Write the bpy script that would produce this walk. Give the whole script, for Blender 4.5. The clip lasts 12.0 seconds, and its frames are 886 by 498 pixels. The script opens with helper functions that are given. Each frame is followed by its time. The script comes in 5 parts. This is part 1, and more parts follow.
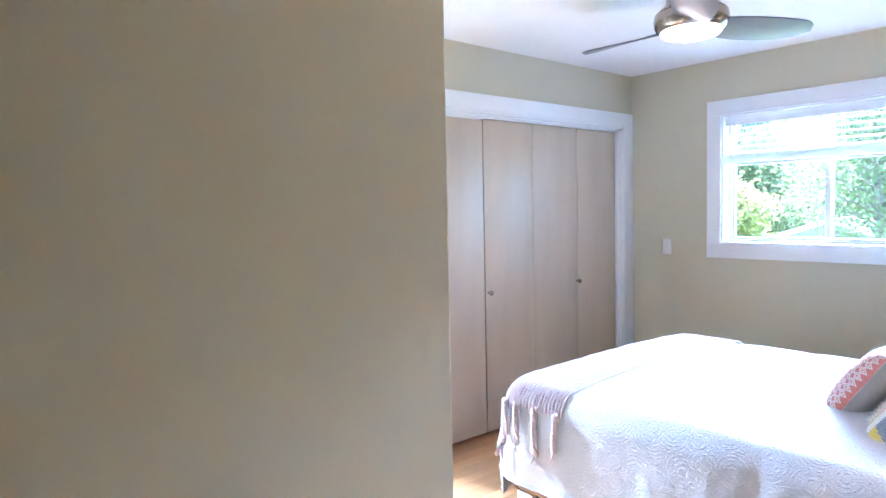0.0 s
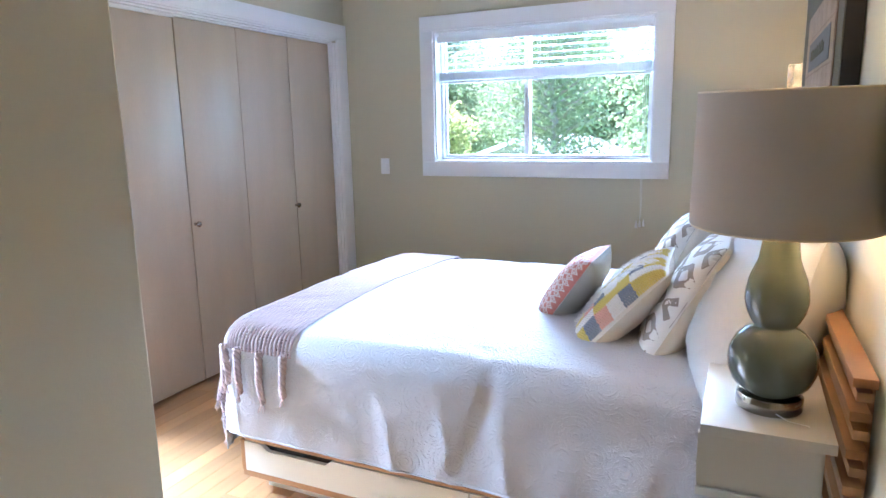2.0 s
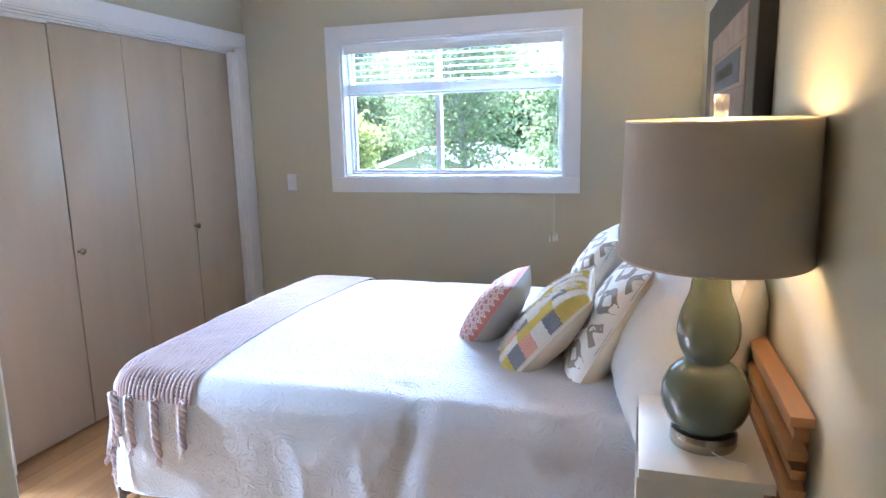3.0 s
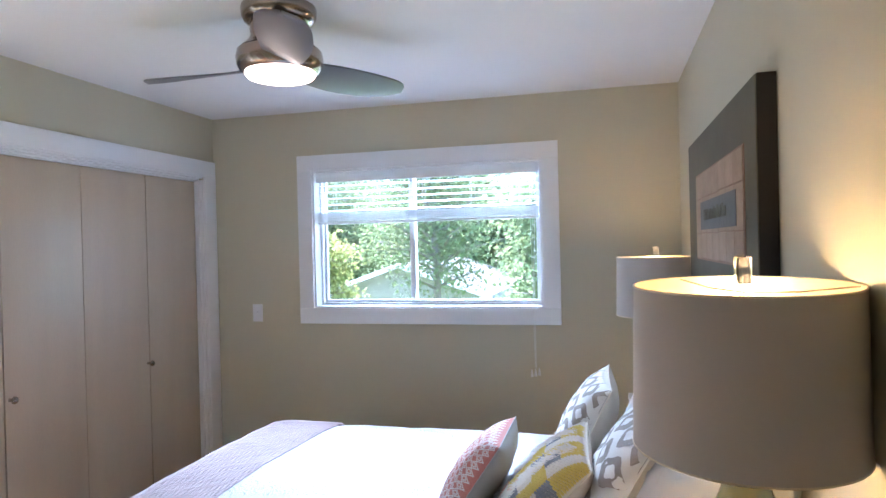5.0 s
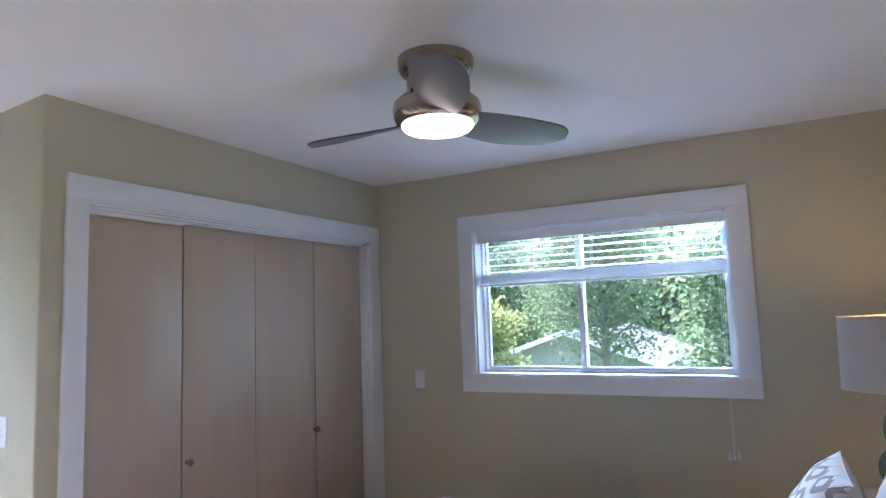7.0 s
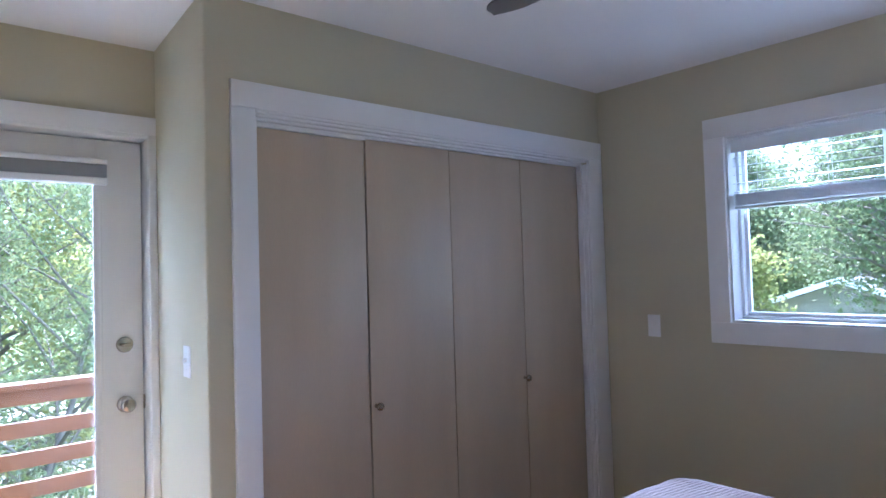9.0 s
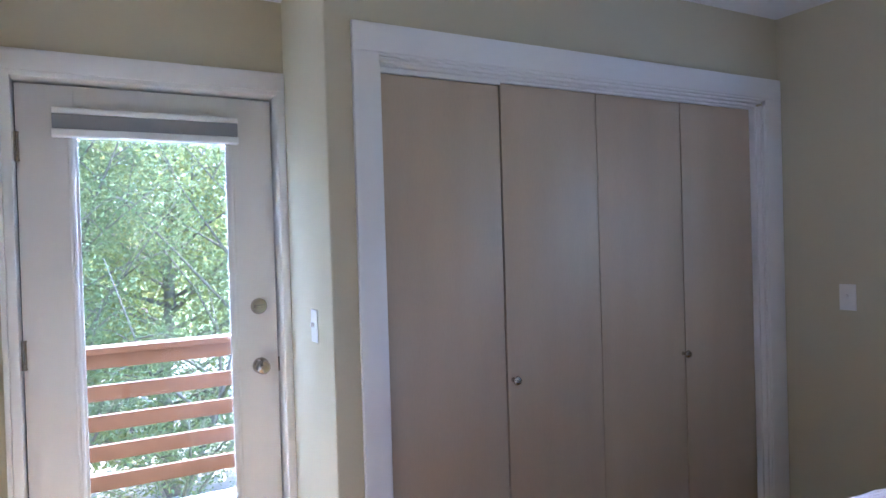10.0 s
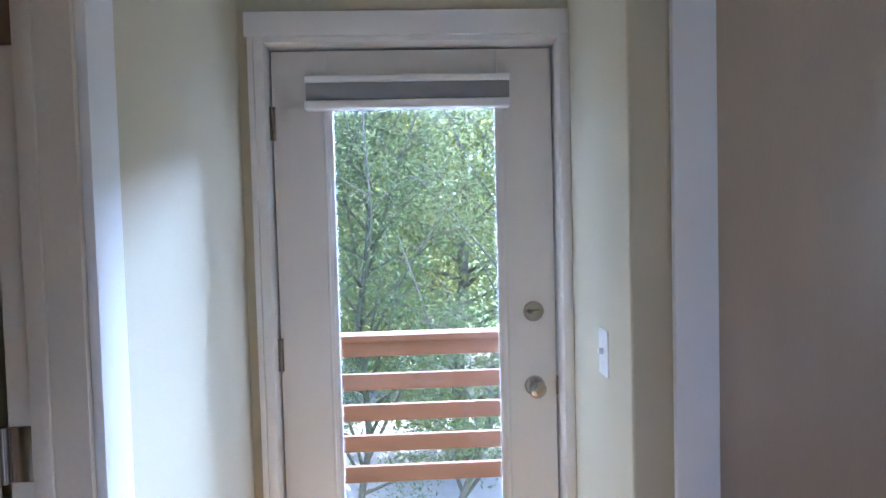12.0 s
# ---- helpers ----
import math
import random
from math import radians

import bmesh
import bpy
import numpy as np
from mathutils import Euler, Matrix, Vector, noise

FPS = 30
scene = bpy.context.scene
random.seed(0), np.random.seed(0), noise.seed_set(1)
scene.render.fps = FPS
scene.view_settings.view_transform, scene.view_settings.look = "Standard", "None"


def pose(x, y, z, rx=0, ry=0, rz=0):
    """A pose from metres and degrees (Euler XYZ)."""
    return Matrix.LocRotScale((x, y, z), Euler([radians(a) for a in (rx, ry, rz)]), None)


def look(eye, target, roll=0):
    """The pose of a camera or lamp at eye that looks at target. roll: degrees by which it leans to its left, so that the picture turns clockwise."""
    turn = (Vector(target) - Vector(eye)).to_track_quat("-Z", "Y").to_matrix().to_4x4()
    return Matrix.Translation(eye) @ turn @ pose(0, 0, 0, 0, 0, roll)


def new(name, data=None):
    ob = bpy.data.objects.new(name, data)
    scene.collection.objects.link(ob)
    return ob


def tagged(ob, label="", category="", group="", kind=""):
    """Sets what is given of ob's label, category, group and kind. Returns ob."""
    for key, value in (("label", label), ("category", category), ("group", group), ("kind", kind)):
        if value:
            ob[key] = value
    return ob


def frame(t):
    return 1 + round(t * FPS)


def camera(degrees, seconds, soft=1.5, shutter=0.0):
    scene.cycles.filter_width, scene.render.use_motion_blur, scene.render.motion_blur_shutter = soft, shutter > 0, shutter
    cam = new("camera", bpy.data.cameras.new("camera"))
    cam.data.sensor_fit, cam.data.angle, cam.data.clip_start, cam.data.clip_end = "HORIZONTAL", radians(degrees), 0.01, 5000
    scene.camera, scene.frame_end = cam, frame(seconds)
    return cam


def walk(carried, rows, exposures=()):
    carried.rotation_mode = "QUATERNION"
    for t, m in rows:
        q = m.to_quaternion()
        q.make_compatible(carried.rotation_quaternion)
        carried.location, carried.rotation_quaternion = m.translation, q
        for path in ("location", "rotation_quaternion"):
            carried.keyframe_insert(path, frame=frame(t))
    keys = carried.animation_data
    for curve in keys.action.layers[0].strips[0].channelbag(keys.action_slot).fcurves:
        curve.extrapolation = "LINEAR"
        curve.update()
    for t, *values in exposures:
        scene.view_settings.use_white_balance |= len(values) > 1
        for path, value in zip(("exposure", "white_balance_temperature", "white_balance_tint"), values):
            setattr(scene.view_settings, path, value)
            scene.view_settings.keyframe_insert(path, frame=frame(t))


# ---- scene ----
cam = camera(69.1, 12.0)
PATH = [
    (0, (2.057, 1.511, 1.461), (3.347, 3.035, 1.34), -1.2),
    (0.5, (2.116, 1.599, 1.425), (3.595, 2.933, 1.236), -1.1),
    (1, (2.185, 1.679, 1.413), (3.796, 2.83, 1.136), -1.1),
    (1.5, (2.238, 1.686, 1.419), (3.943, 2.675, 1.082), -1.3),
    (2, (2.275, 1.701, 1.433), (4.056, 2.53, 1.059), -1.2),
    (2.5, (2.324, 1.761, 1.447), (4.173, 2.418, 1.062), -1.5),
    (2.7, (2.355, 1.762, 1.461), (4.222, 2.365, 1.073), -1.5),
    (4.3, (2.506, 1.863, 1.536), (4.437, 2.338, 1.325), -1.3),
    (4.5, (2.521, 1.866, 1.541), (4.458, 2.336, 1.382), -1.3),
    (5, (2.608, 1.844, 1.577), (4.546, 2.336, 1.564), -1.4),
    (5.5, (2.629, 1.859, 1.593), (4.545, 2.415, 1.733), -1.4),
    (6, (2.66, 1.891, 1.575), (4.54, 2.545, 1.778), -1.4),
    (6.5, (2.737, 1.861, 1.575), (4.543, 2.695, 1.782), -1.4),
    (6.7, (2.762, 1.887, 1.565), (4.546, 2.767, 1.776), -1.7),
    (8.3, (3.22, 2.122, 1.48), (4.74, 3.414, 1.623), -1.8),
    (8.5, (3.263, 2.16, 1.466), (4.734, 3.508, 1.598), -1.8),
    (9, (3.409, 2.24, 1.469), (4.71, 3.757, 1.54), -1.7),
    (9.5, (3.502, 2.311, 1.446), (4.62, 3.97, 1.454), -1.7),
    (10, (3.573, 2.459, 1.452), (4.517, 4.222, 1.427), -1.7),
    (10.5, (3.623, 2.644, 1.472), (4.402, 4.486, 1.443), -1.6),
    (11, (3.67, 2.805, 1.481), (4.209, 4.731, 1.444), -1.4),
    (11.5, (3.73, 2.968, 1.497), (4.037, 4.944, 1.444), -1.3),
    (12, (3.768, 3.094, 1.5), (3.859, 5.09, 1.421), -1.5),
]
EXPO = [(0, 4.72, 4800, 16), (1.5, 4.3, 4950, 15), (2.7, 3.97, 5100, 15), (4.4, 3.82, 5150, 16), (5.5, 3.62, 5250, 17), (6.7, 3.14, 5150, 18), (8.5, 3.02, 4950, 19), (10.5, 3.1, 4900, 19), (12, 2.68, 4950, 18)]
walk(cam, [(t, look(eye, target, roll)) for t, eye, target, roll in PATH], EXPO)

# ---- world and sun ----
world = bpy.data.worlds.new("sky_world")
scene.world = world
world.use_nodes = True
wn = world.node_tree
sky = wn.nodes.new("ShaderNodeTexSky")
sky.sky_type = "NISHITA"
sky.sun_disc = False
SUN_DIR = Vector((0.12, 0.28, 0.95)).normalized()
sky.sun_elevation = math.asin(SUN_DIR.z)
sky.sun_rotation = math.atan2(SUN_DIR.x, SUN_DIR.y)
sky.air_density, sky.dust_density = 1.0, 1.5
wn.links.new(sky.outputs[0], wn.nodes["Background"].inputs[0])
wn.nodes["Background"].inputs[1].default_value = 0.14
sun = new("sun", bpy.data.lights.new("sun", "SUN"))
sun.data.energy, sun.data.angle, sun.data.color = 4.0, radians(0.5), (1.0, 0.95, 0.86)
sun.matrix_world = look(SUN_DIR * 50, (0, 0, 0))


# added area lamps boosting sky light, just above what the two openings show
for nm, at, to, sx, sy, watts in (("sky_fill_window", (12.0, 3.6, 4.15), (6.0, 2.9, 1.5), 3.8, 1.7, 400), ("sky_fill_door", (4.3, 8.3, 3.5), (3.6, 4.6, 1.2), 2.4, 1.5, 470)):
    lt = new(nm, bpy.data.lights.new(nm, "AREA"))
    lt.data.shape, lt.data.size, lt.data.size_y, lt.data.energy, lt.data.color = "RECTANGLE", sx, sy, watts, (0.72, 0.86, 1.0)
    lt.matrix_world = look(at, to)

# ---- materials ----
def mat(name, color, rough=0.5, metal=0.0, var=0.06, scale=3.0, bump=0.0, bscale=60.0, stretch=(1, 1, 1), spec=None,
        fine=0.0, fscale=120.0, coat=0.0, island=0.0, obrand=0.0, trans=0.0, sheen=0.0, emit=None, estr=0.0, bdist=0.004):
    m = bpy.data.materials.new(name)
    m.use_nodes = True
    nt = m.node_tree
    N, L = nt.nodes, nt.links
    b = N["Principled BSDF"]
    tc = N.new("ShaderNodeTexCoord")
    mp = N.new("ShaderNodeMapping")
    mp.inputs["Scale"].default_value = stretch
    L.new(tc.outputs["Object"], mp.inputs[0])
    n1 = N.new("ShaderNodeTexNoise")
    n1.inputs["Scale"].default_value = scale
    n1.inputs["Detail"].default_value = 5
    L.new(mp.outputs[0], n1.inputs[0])
    n2 = N.new("ShaderNodeTexNoise")
    n2.inputs["Scale"].default_value = fscale
    n2.inputs["Detail"].default_value = 3
    L.new(mp.outputs[0], n2.inputs[0])
    hsv = N.new("ShaderNodeHueSaturation")
    hsv.inputs["Color"].default_value = (*color, 1)
    a = N.new("ShaderNodeMath")
    a.operation = "MULTIPLY_ADD"
    a.inputs[1].default_value, a.inputs[2].default_value = 2 * var, 1 - var
    L.new(n1.outputs["Fac"], a.inputs[0])
    c = N.new("ShaderNodeMath")
    c.operation = "MULTIPLY_ADD"
    c.inputs[1].default_value = 2 * fine
    L.new(n2.outputs["Fac"], c.inputs[0])
    L.new(a.outputs[0], c.inputs[2])
    last = c
    if island or obrand:
        r = N.new("ShaderNodeNewGeometry" if island else "ShaderNodeObjectInfo")
        d = N.new("ShaderNodeMath")
        d.operation = "MULTIPLY_ADD"
        d.inputs[1].default_value = island or obrand
        L.new(r.outputs["Random Per Island" if island else "Random"], d.inputs[0])
        L.new(c.outputs[0], d.inputs[2])
        last = d
        if island:
            e = N.new("ShaderNodeMath")
            e.operation = "MULTIPLY_ADD"
            e.inputs[1].default_value, e.inputs[2].default_value = 0.05, 0.475
            L.new(r.outputs["Random Per Island"], e.inputs[0])
            L.new(e.outputs[0], hsv.inputs["Hue"])
    off = N.new("ShaderNodeMath")
    off.operation = "SUBTRACT"
    off.inputs[1].default_value = fine + (island or obrand) / 2
    L.new(last.outputs[0], off.inputs[0])
    L.new(off.outputs[0], hsv.inputs["Value"])
    L.new(hsv.outputs[0], b.inputs["Base Color"])
    b.inputs["Roughness"].default_value = rough
    b.inputs["Metallic"].default_value = metal
    b.inputs["Coat Weight"].default_value = coat
    b.inputs["Coat Roughness"].default_value = 0.12
    b.inputs["Sheen Weight"].default_value = sheen
    if spec is not None:
        b.inputs["Specular IOR Level"].default_value = spec
    if bump:
        bp = N.new("ShaderNodeBump")
        n3 = N.new("ShaderNodeTexNoise")
        n3.inputs["Scale"].default_value = bscale
        n3.inputs["Detail"].default_value = 4
        L.new(mp.outputs[0], n3.inputs[0])
        L.new(n3.outputs["Fac"], bp.inputs["Height"])
        bp.inputs["Strength"].default_value = bump
        bp.inputs["Distance"].default_value = bdist
        L.new(bp.outputs[0], b.inputs["Normal"])
    if trans:
        tr = N.new("ShaderNodeBsdfTranslucent")
        mx = N.new("ShaderNodeMixShader")
        mx.inputs[0].default_value = trans
        L.new(hsv.outputs[0], tr.inputs[0])
        L.new(b.outputs[0], mx.inputs[1])
        L.new(tr.outputs[0], mx.inputs[2])
        L.new(mx.outputs[0], N["Material Output"].inputs[0])
    if emit:
        b.inputs["Emission Color"].default_value = (*emit, 1)
        b.inputs["Emission Strength"].default_value = estr
    return m


def glass_mat(name, tint=(1, 1, 1), gloss=0.07):
    m = bpy.data.materials.new(name)
    m.use_nodes = True
    N, L = m.node_tree.nodes, m.node_tree.links
    N.remove(N["Principled BSDF"])
    t, g, x, f = N.new("ShaderNodeBsdfTransparent"), N.new("ShaderNodeBsdfGlossy"), N.new("ShaderNodeMixShader"), N.new("ShaderNodeFresnel")
    t.inputs[0].default_value = (*tint, 1)
    g.inputs["Roughness"].default_value = 0.01
    f.inputs[0].default_value = 1.5
    L.new(f.outputs[0], x.inputs[0])
    L.new(t.outputs[0], x.inputs[1])
    L.new(g.outputs[0], x.inputs[2])
    L.new(x.outputs[0], N["Material Output"].inputs[0])
    return m


M = dict(
    wall=mat("sage_paint", (0.56, 0.515, 0.37), 0.75, var=0.03, scale=1.5, bump=0.12, bscale=180),
    ceil=mat("ceiling_paint", (0.80, 0.79, 0.78), 0.9, var=0.02, bump=0.1, bscale=150),
    trim=mat("white_trim_paint", (0.80, 0.80, 0.80), 0.35, var=0.02, scale=4),
    vinyl=mat("white_vinyl", (0.84, 0.85, 0.86), 0.3, var=0.02),
    birch=mat("birch_veneer", (0.51, 0.412, 0.30), 0.33, var=0.15, scale=2.2, stretch=(3, 3, 0.5), fine=0.05, fscale=60, bump=0.03, bscale=90),
    doorpaint=mat("cream_door_paint", (0.74, 0.72, 0.69), 0.4, var=0.03),
    floor=mat("maple_floor", (0.47, 0.255, 0.105), 0.33, var=0.16, scale=2.5, stretch=(1, 10, 1), fine=0.08, fscale=50, obrand=0.45, bump=0.05, bscale=30),
    # near-black colour standing for shade in the door gap and drawers
    dark=mat("shade_black", (0.02, 0.018, 0.015), 0.8),
    nickel=mat("brushed_nickel", (0.44, 0.40, 0.35), 0.2, 1.0, var=0.05, bump=0.03, stretch=(1, 1, 20)),
    fanmetal=mat("fan_brushed_nickel", (0.36, 0.31, 0.26), 0.2, 1.0, var=0.06, scale=5, stretch=(1, 1, 14), bump=0.03),
    blade=mat("silver_fan_blade", (0.17, 0.165, 0.17), 0.4, 0.4, var=0.04),
    spread=mat("white_bedspread", (0.46, 0.446, 0.452), 0.9, var=0.04, bump=0.35, bscale=28),
    linen=mat("white_linen", (0.62, 0.60, 0.575), 0.9, var=0.03, bump=0.2, bscale=300),
    bedwhite=mat("white_drawer_foil", (0.72, 0.68, 0.58), 0.35, var=0.03),
    beech=mat("solid_birch", (0.35, 0.17, 0.058), 0.45, var=0.14, scale=3, stretch=(1, 14, 14), fine=0.06, fscale=40, bump=0.05, coat=0.2),
    shelf=mat("cream_shelf_laminate", (0.53, 0.49, 0.41), 0.4, var=0.02),
    ceramic=mat("green_grey_glaze", (0.125, 0.145, 0.11), 0.08, var=0.10, scale=9, coat=0.35, bump=0.01),
    shade=mat("linen_shade_cloth", (0.56, 0.50, 0.44), 0.85, var=0.03, bump=0.12, bscale=500, trans=0.10),
    shadein=mat("gold_shade_lining", (0.74, 0.64, 0.46), 0.28, 0.8, var=0.03),
    throw=mat("pink_knit_wool", (0.47, 0.37, 0.35), 0.95, var=0.08, scale=20, fine=0.2, fscale=260, bump=0.6, bscale=260),
    throwbase=mat("shaded_taupe_knit_wool", (0.085, 0.055, 0.06), 0.95, var=0.1, scale=30, fine=0.12, fscale=260, bump=0.5, bscale=260),
    frame=mat("black_brown_canvas_edge", (0.012, 0.009, 0.008), 0.7, var=0.1),
    rail=mat("red_cedar_stain", (0.072, 0.026, 0.007), 0.65, var=0.35, scale=5, stretch=(1, 12, 12), fine=0.1, fscale=30, bump=0.15, bscale=40, spec=0.2),
    slat=mat("white_blind_slat", (0.84, 0.85, 0.86), 0.4, var=0.02, trans=0.2),
    plastic=mat("white_switch_plastic", (0.82, 0.82, 0.82), 0.3, var=0.01),
    acrylic=mat("clear_acrylic", (0.95, 0.95, 0.95), 0.03, var=0.0),
    blindcloth=mat("grey_blind_fabric", (0.30, 0.31, 0.33), 0.8, var=0.04, bump=0.1, bscale=300),
    bark=mat("bark", (0.15, 0.13, 0.11), 0.9, var=0.3, scale=12, bump=0.6, bscale=25),
    leafA=mat("maple_leaf", (0.15, 0.19, 0.092), 0.6, spec=0.2, island=0.4, trans=0.6),
    leafB=mat("willow_leaf", (0.18, 0.225, 0.115), 0.6, spec=0.2, island=0.4, trans=0.6),
    leafC=mat("yellow_green_leaf", (0.28, 0.30, 0.11), 0.6, spec=0.2, island=0.4, trans=0.6),
    grass=mat("grass", (0.11, 0.16, 0.055), 0.9, var=0.4, scale=0.5, fine=0.3, fscale=8, bump=0.5, bscale=20),
    siding=mat("grey_house_siding", (0.24, 0.24, 0.20), 0.7, var=0.08, bump=0.05),
    shingle=mat("grey_shingle", (0.09, 0.09, 0.095), 0.85, var=0.12, fine=0.15, fscale=30, bump=0.3, bscale=40),
    deck=mat("weathered_deck_boards", (0.40, 0.34, 0.30), 0.7, var=0.2, scale=4, stretch=(1, 8, 1), bump=0.2, bscale=30),
    bulb=mat("warm_bulb", (1, 0.9, 0.7), 0.5, emit=(1.0, 0.66, 0.30), estr=6.5),
    diffuser=mat("frosted_light_diffuser", (0.9, 0.88, 0.84), 0.5, emit=(1.0, 0.74, 0.53), estr=0.7),
    glass=glass_mat("window_glass"),
    cord=mat("white_cord", (0.75, 0.75, 0.74), 0.7),
)

M["acrylic"].node_tree.nodes["Principled BSDF"].inputs["Transmission Weight"].default_value = 0.95
M["gravel"] = mat("pale_gravel", (0.33, 0.32, 0.30), 0.9, var=0.25, scale=1.2, fine=0.3, fscale=25, bump=0.4, bscale=30)



def emboss(m, fans, strength, dist):
    """Scalloped fans of short raised dashes over fine winding lines, as on an embossed cotton cloth."""
    N, L = m.node_tree.nodes, m.node_tree.links

    def node(kind, **vals):
        n = N.new("ShaderNode" + kind)
        for k, v in vals.items():
            n.inputs[k].default_value = v
        return n

    def math_(op, a, b):
        n = N.new("ShaderNodeMath")
        n.operation = op
        for i, q in enumerate((a, b)):
            if isinstance(q, (int, float)):
                n.inputs[i].default_value = q
            else:
                L.new(q, n.inputs[i])
        return n.outputs[0]

    tc = N.new("ShaderNodeTexCoord").outputs["Object"]
    vor = node("TexVoronoi", Scale=fans, Randomness=0.9)
    L.new(tc, vor.inputs["Vector"])
    arcs = math_("SINE", math_("MULTIPLY", vor.outputs["Distance"], 52.0), 0.0)
    dash = node("TexNoise", Scale=85.0, Detail=2.0)
    L.new(tc, dash.inputs["Vector"])
    dashes = math_("MAXIMUM", math_("MULTIPLY", arcs, math_("GREATER_THAN", dash.outputs["Fac"], 0.52)), 0.0)
    vein = node("TexNoise", Scale=30.0, Detail=1.0, Distortion=1.2)
    L.new(tc, vein.inputs["Vector"])
    line = math_("MAXIMUM", math_("SUBTRACT", 1.0, math_("MULTIPLY", math_("ABSOLUTE", math_("SUBTRACT", vein.outputs["Fac"], 0.5), 0.0), 16.0)), 0.0)
    weave = node("TexNoise", Scale=420.0, Detail=2.0)
    L.new(tc, weave.inputs["Vector"])
    height = math_("ADD", math_("ADD", dashes, math_("MULTIPLY", line, 0.35)), math_("MULTIPLY", weave.outputs["Fac"], 0.15))
    bp = node("Bump", Strength=strength, Distance=dist)
    L.new(height, bp.inputs["Height"])
    L.new(bp.outputs[0], N["Principled BSDF"].inputs["Normal"])


emboss(M["spread"], 9.5, 0.6, 0.0035)


# ---- builders ----
def origin(ob):
    v = Vector()
    while ob:
        v += ob.location
        ob = ob.parent
    return v


def thing(name, at, label="", category="", group="", kind=""):
    ob = new(name)
    ob.location = at
    ob.empty_display_size = 0.1
    return tagged(ob, label, category, group, kind)


def part(name, bm, material, parent=None, label="", smooth=False, kind=""):
    me = bpy.data.meshes.new(name)
    if parent:
        bm.transform(Matrix.Translation(-origin(parent)))
    bm.to_mesh(me)
    bm.free()
    if smooth:
        me.shade_smooth()
        if smooth is not True:
            me.set_sharp_from_angle(angle=radians(smooth))
    mats = material if isinstance(material, (list, tuple)) else [material]
    for x in mats:
        me.materials.append(x)
    ob = new(name, me)
    ob.parent = parent
    return tagged(ob, label, kind=kind)


def raw(name, verts, faces, material, parent=None, label="", smooth=False, kind=""):
    me = bpy.data.meshes.new(name)
    o = np.array(origin(parent)) if parent else np.zeros(3)
    me.from_pydata((np.asarray(verts) - o).tolist(), [], faces.tolist() if hasattr(faces, "tolist") else faces)
    me.materials.append(material)
    if smooth:
        me.shade_smooth()
    ob = new(name, me)
    ob.parent = parent
    return tagged(ob, label, kind=kind)


def B():
    return bmesh.new()


def box(bm, x0, x1, y0, y1, z0, z1, bev=0.0, seg=2, mi=0):
    m = Matrix.Translation(((x0 + x1) / 2, (y0 + y1) / 2, (z0 + z1) / 2)) @ Matrix.Diagonal((abs(x1 - x0), abs(y1 - y0), abs(z1 - z0), 1))
    r = bmesh.ops.create_cube(bm, size=1, matrix=m)
    fs = {f for v in r["verts"] for f in v.link_faces}
    if bev:
        es = {e for v in r["verts"] for e in v.link_edges}
        q = bmesh.ops.bevel(bm, geom=list(es), offset=bev, segments=seg, profile=0.6, affect="EDGES", clamp_overlap=True)
        fs = {f for f in fs if f.is_valid} | set(q["faces"])
    for f in fs:
        f.material_index = mi
    return bm


def lathe(bm, prof, c, n=40, axis="z", close=True, mi=0):
    """Turns a profile of (radius, height) about an axis through c."""
    rings = []
    for r, h in prof:
        ring = []
        for k in range(n):
            a = 2 * math.pi * k / n
            u, v = r * math.cos(a), r * math.sin(a)
            p = (u, v, h) if axis == "z" else ((u, h, v) if axis == "y" else (h, u, v))
            ring.append(bm.verts.new(Vector(c) + Vector(p)))
        rings.append(ring)
    for a, b in zip(rings, rings[1:]):
        for k in range(n):
            f = bm.faces.new((a[k], a[(k + 1) % n], b[(k + 1) % n], b[k]))
            f.material_index = mi
    if close:
        for ring in (rings[0], rings[-1]):
            bm.faces.new(ring).material_index = mi
    bmesh.ops.recalc_face_normals(bm, faces=bm.faces)
    return bm


def tube(bm, pts, r, n=8, r1=None, mi=0):
    pts = [Vector(p) for p in pts]
    r1 = r if r1 is None else r1
    rings = []
    for i, p in enumerate(pts):
        d = (pts[min(i + 1, len(pts) - 1)] - pts[max(i - 1, 0)]).normalized()
        u = d.orthogonal().normalized() if i == 0 else (u - u.dot(d) * d).normalized()
        v = d.cross(u)
        q = r + (r1 - r) * i / max(1, len(pts) - 1)
        rings.append([bm.verts.new(p + q * (math.cos(2 * math.pi * k / n) * u + math.sin(2 * math.pi * k / n) * v)) for k in range(n)])
    for a, b in zip(rings, rings[1:]):
        for k in range(n):
            bm.faces.new((a[k], a[(k + 1) % n], b[(k + 1) % n], b[k])).material_index = mi
    bm.faces.new(rings[0][::-1]).material_index = mi
    bm.faces.new(rings[-1]).material_index = mi
    return bm


# ---- plan ----
CZ = 2.465                      # ceiling height
XE, XW = 6.475, 3.24            # window wall, wall with the side door
YS, YN, YD = 1.43, 4.425, 5.145  # headboard wall, closet wall, alcove end
XA, XB = 4.222, 4.277           # alcove's closet side, at the room and at the door
XH, YH = 0.9, 2.88              # end of the hall, its long wall
T = 0.14

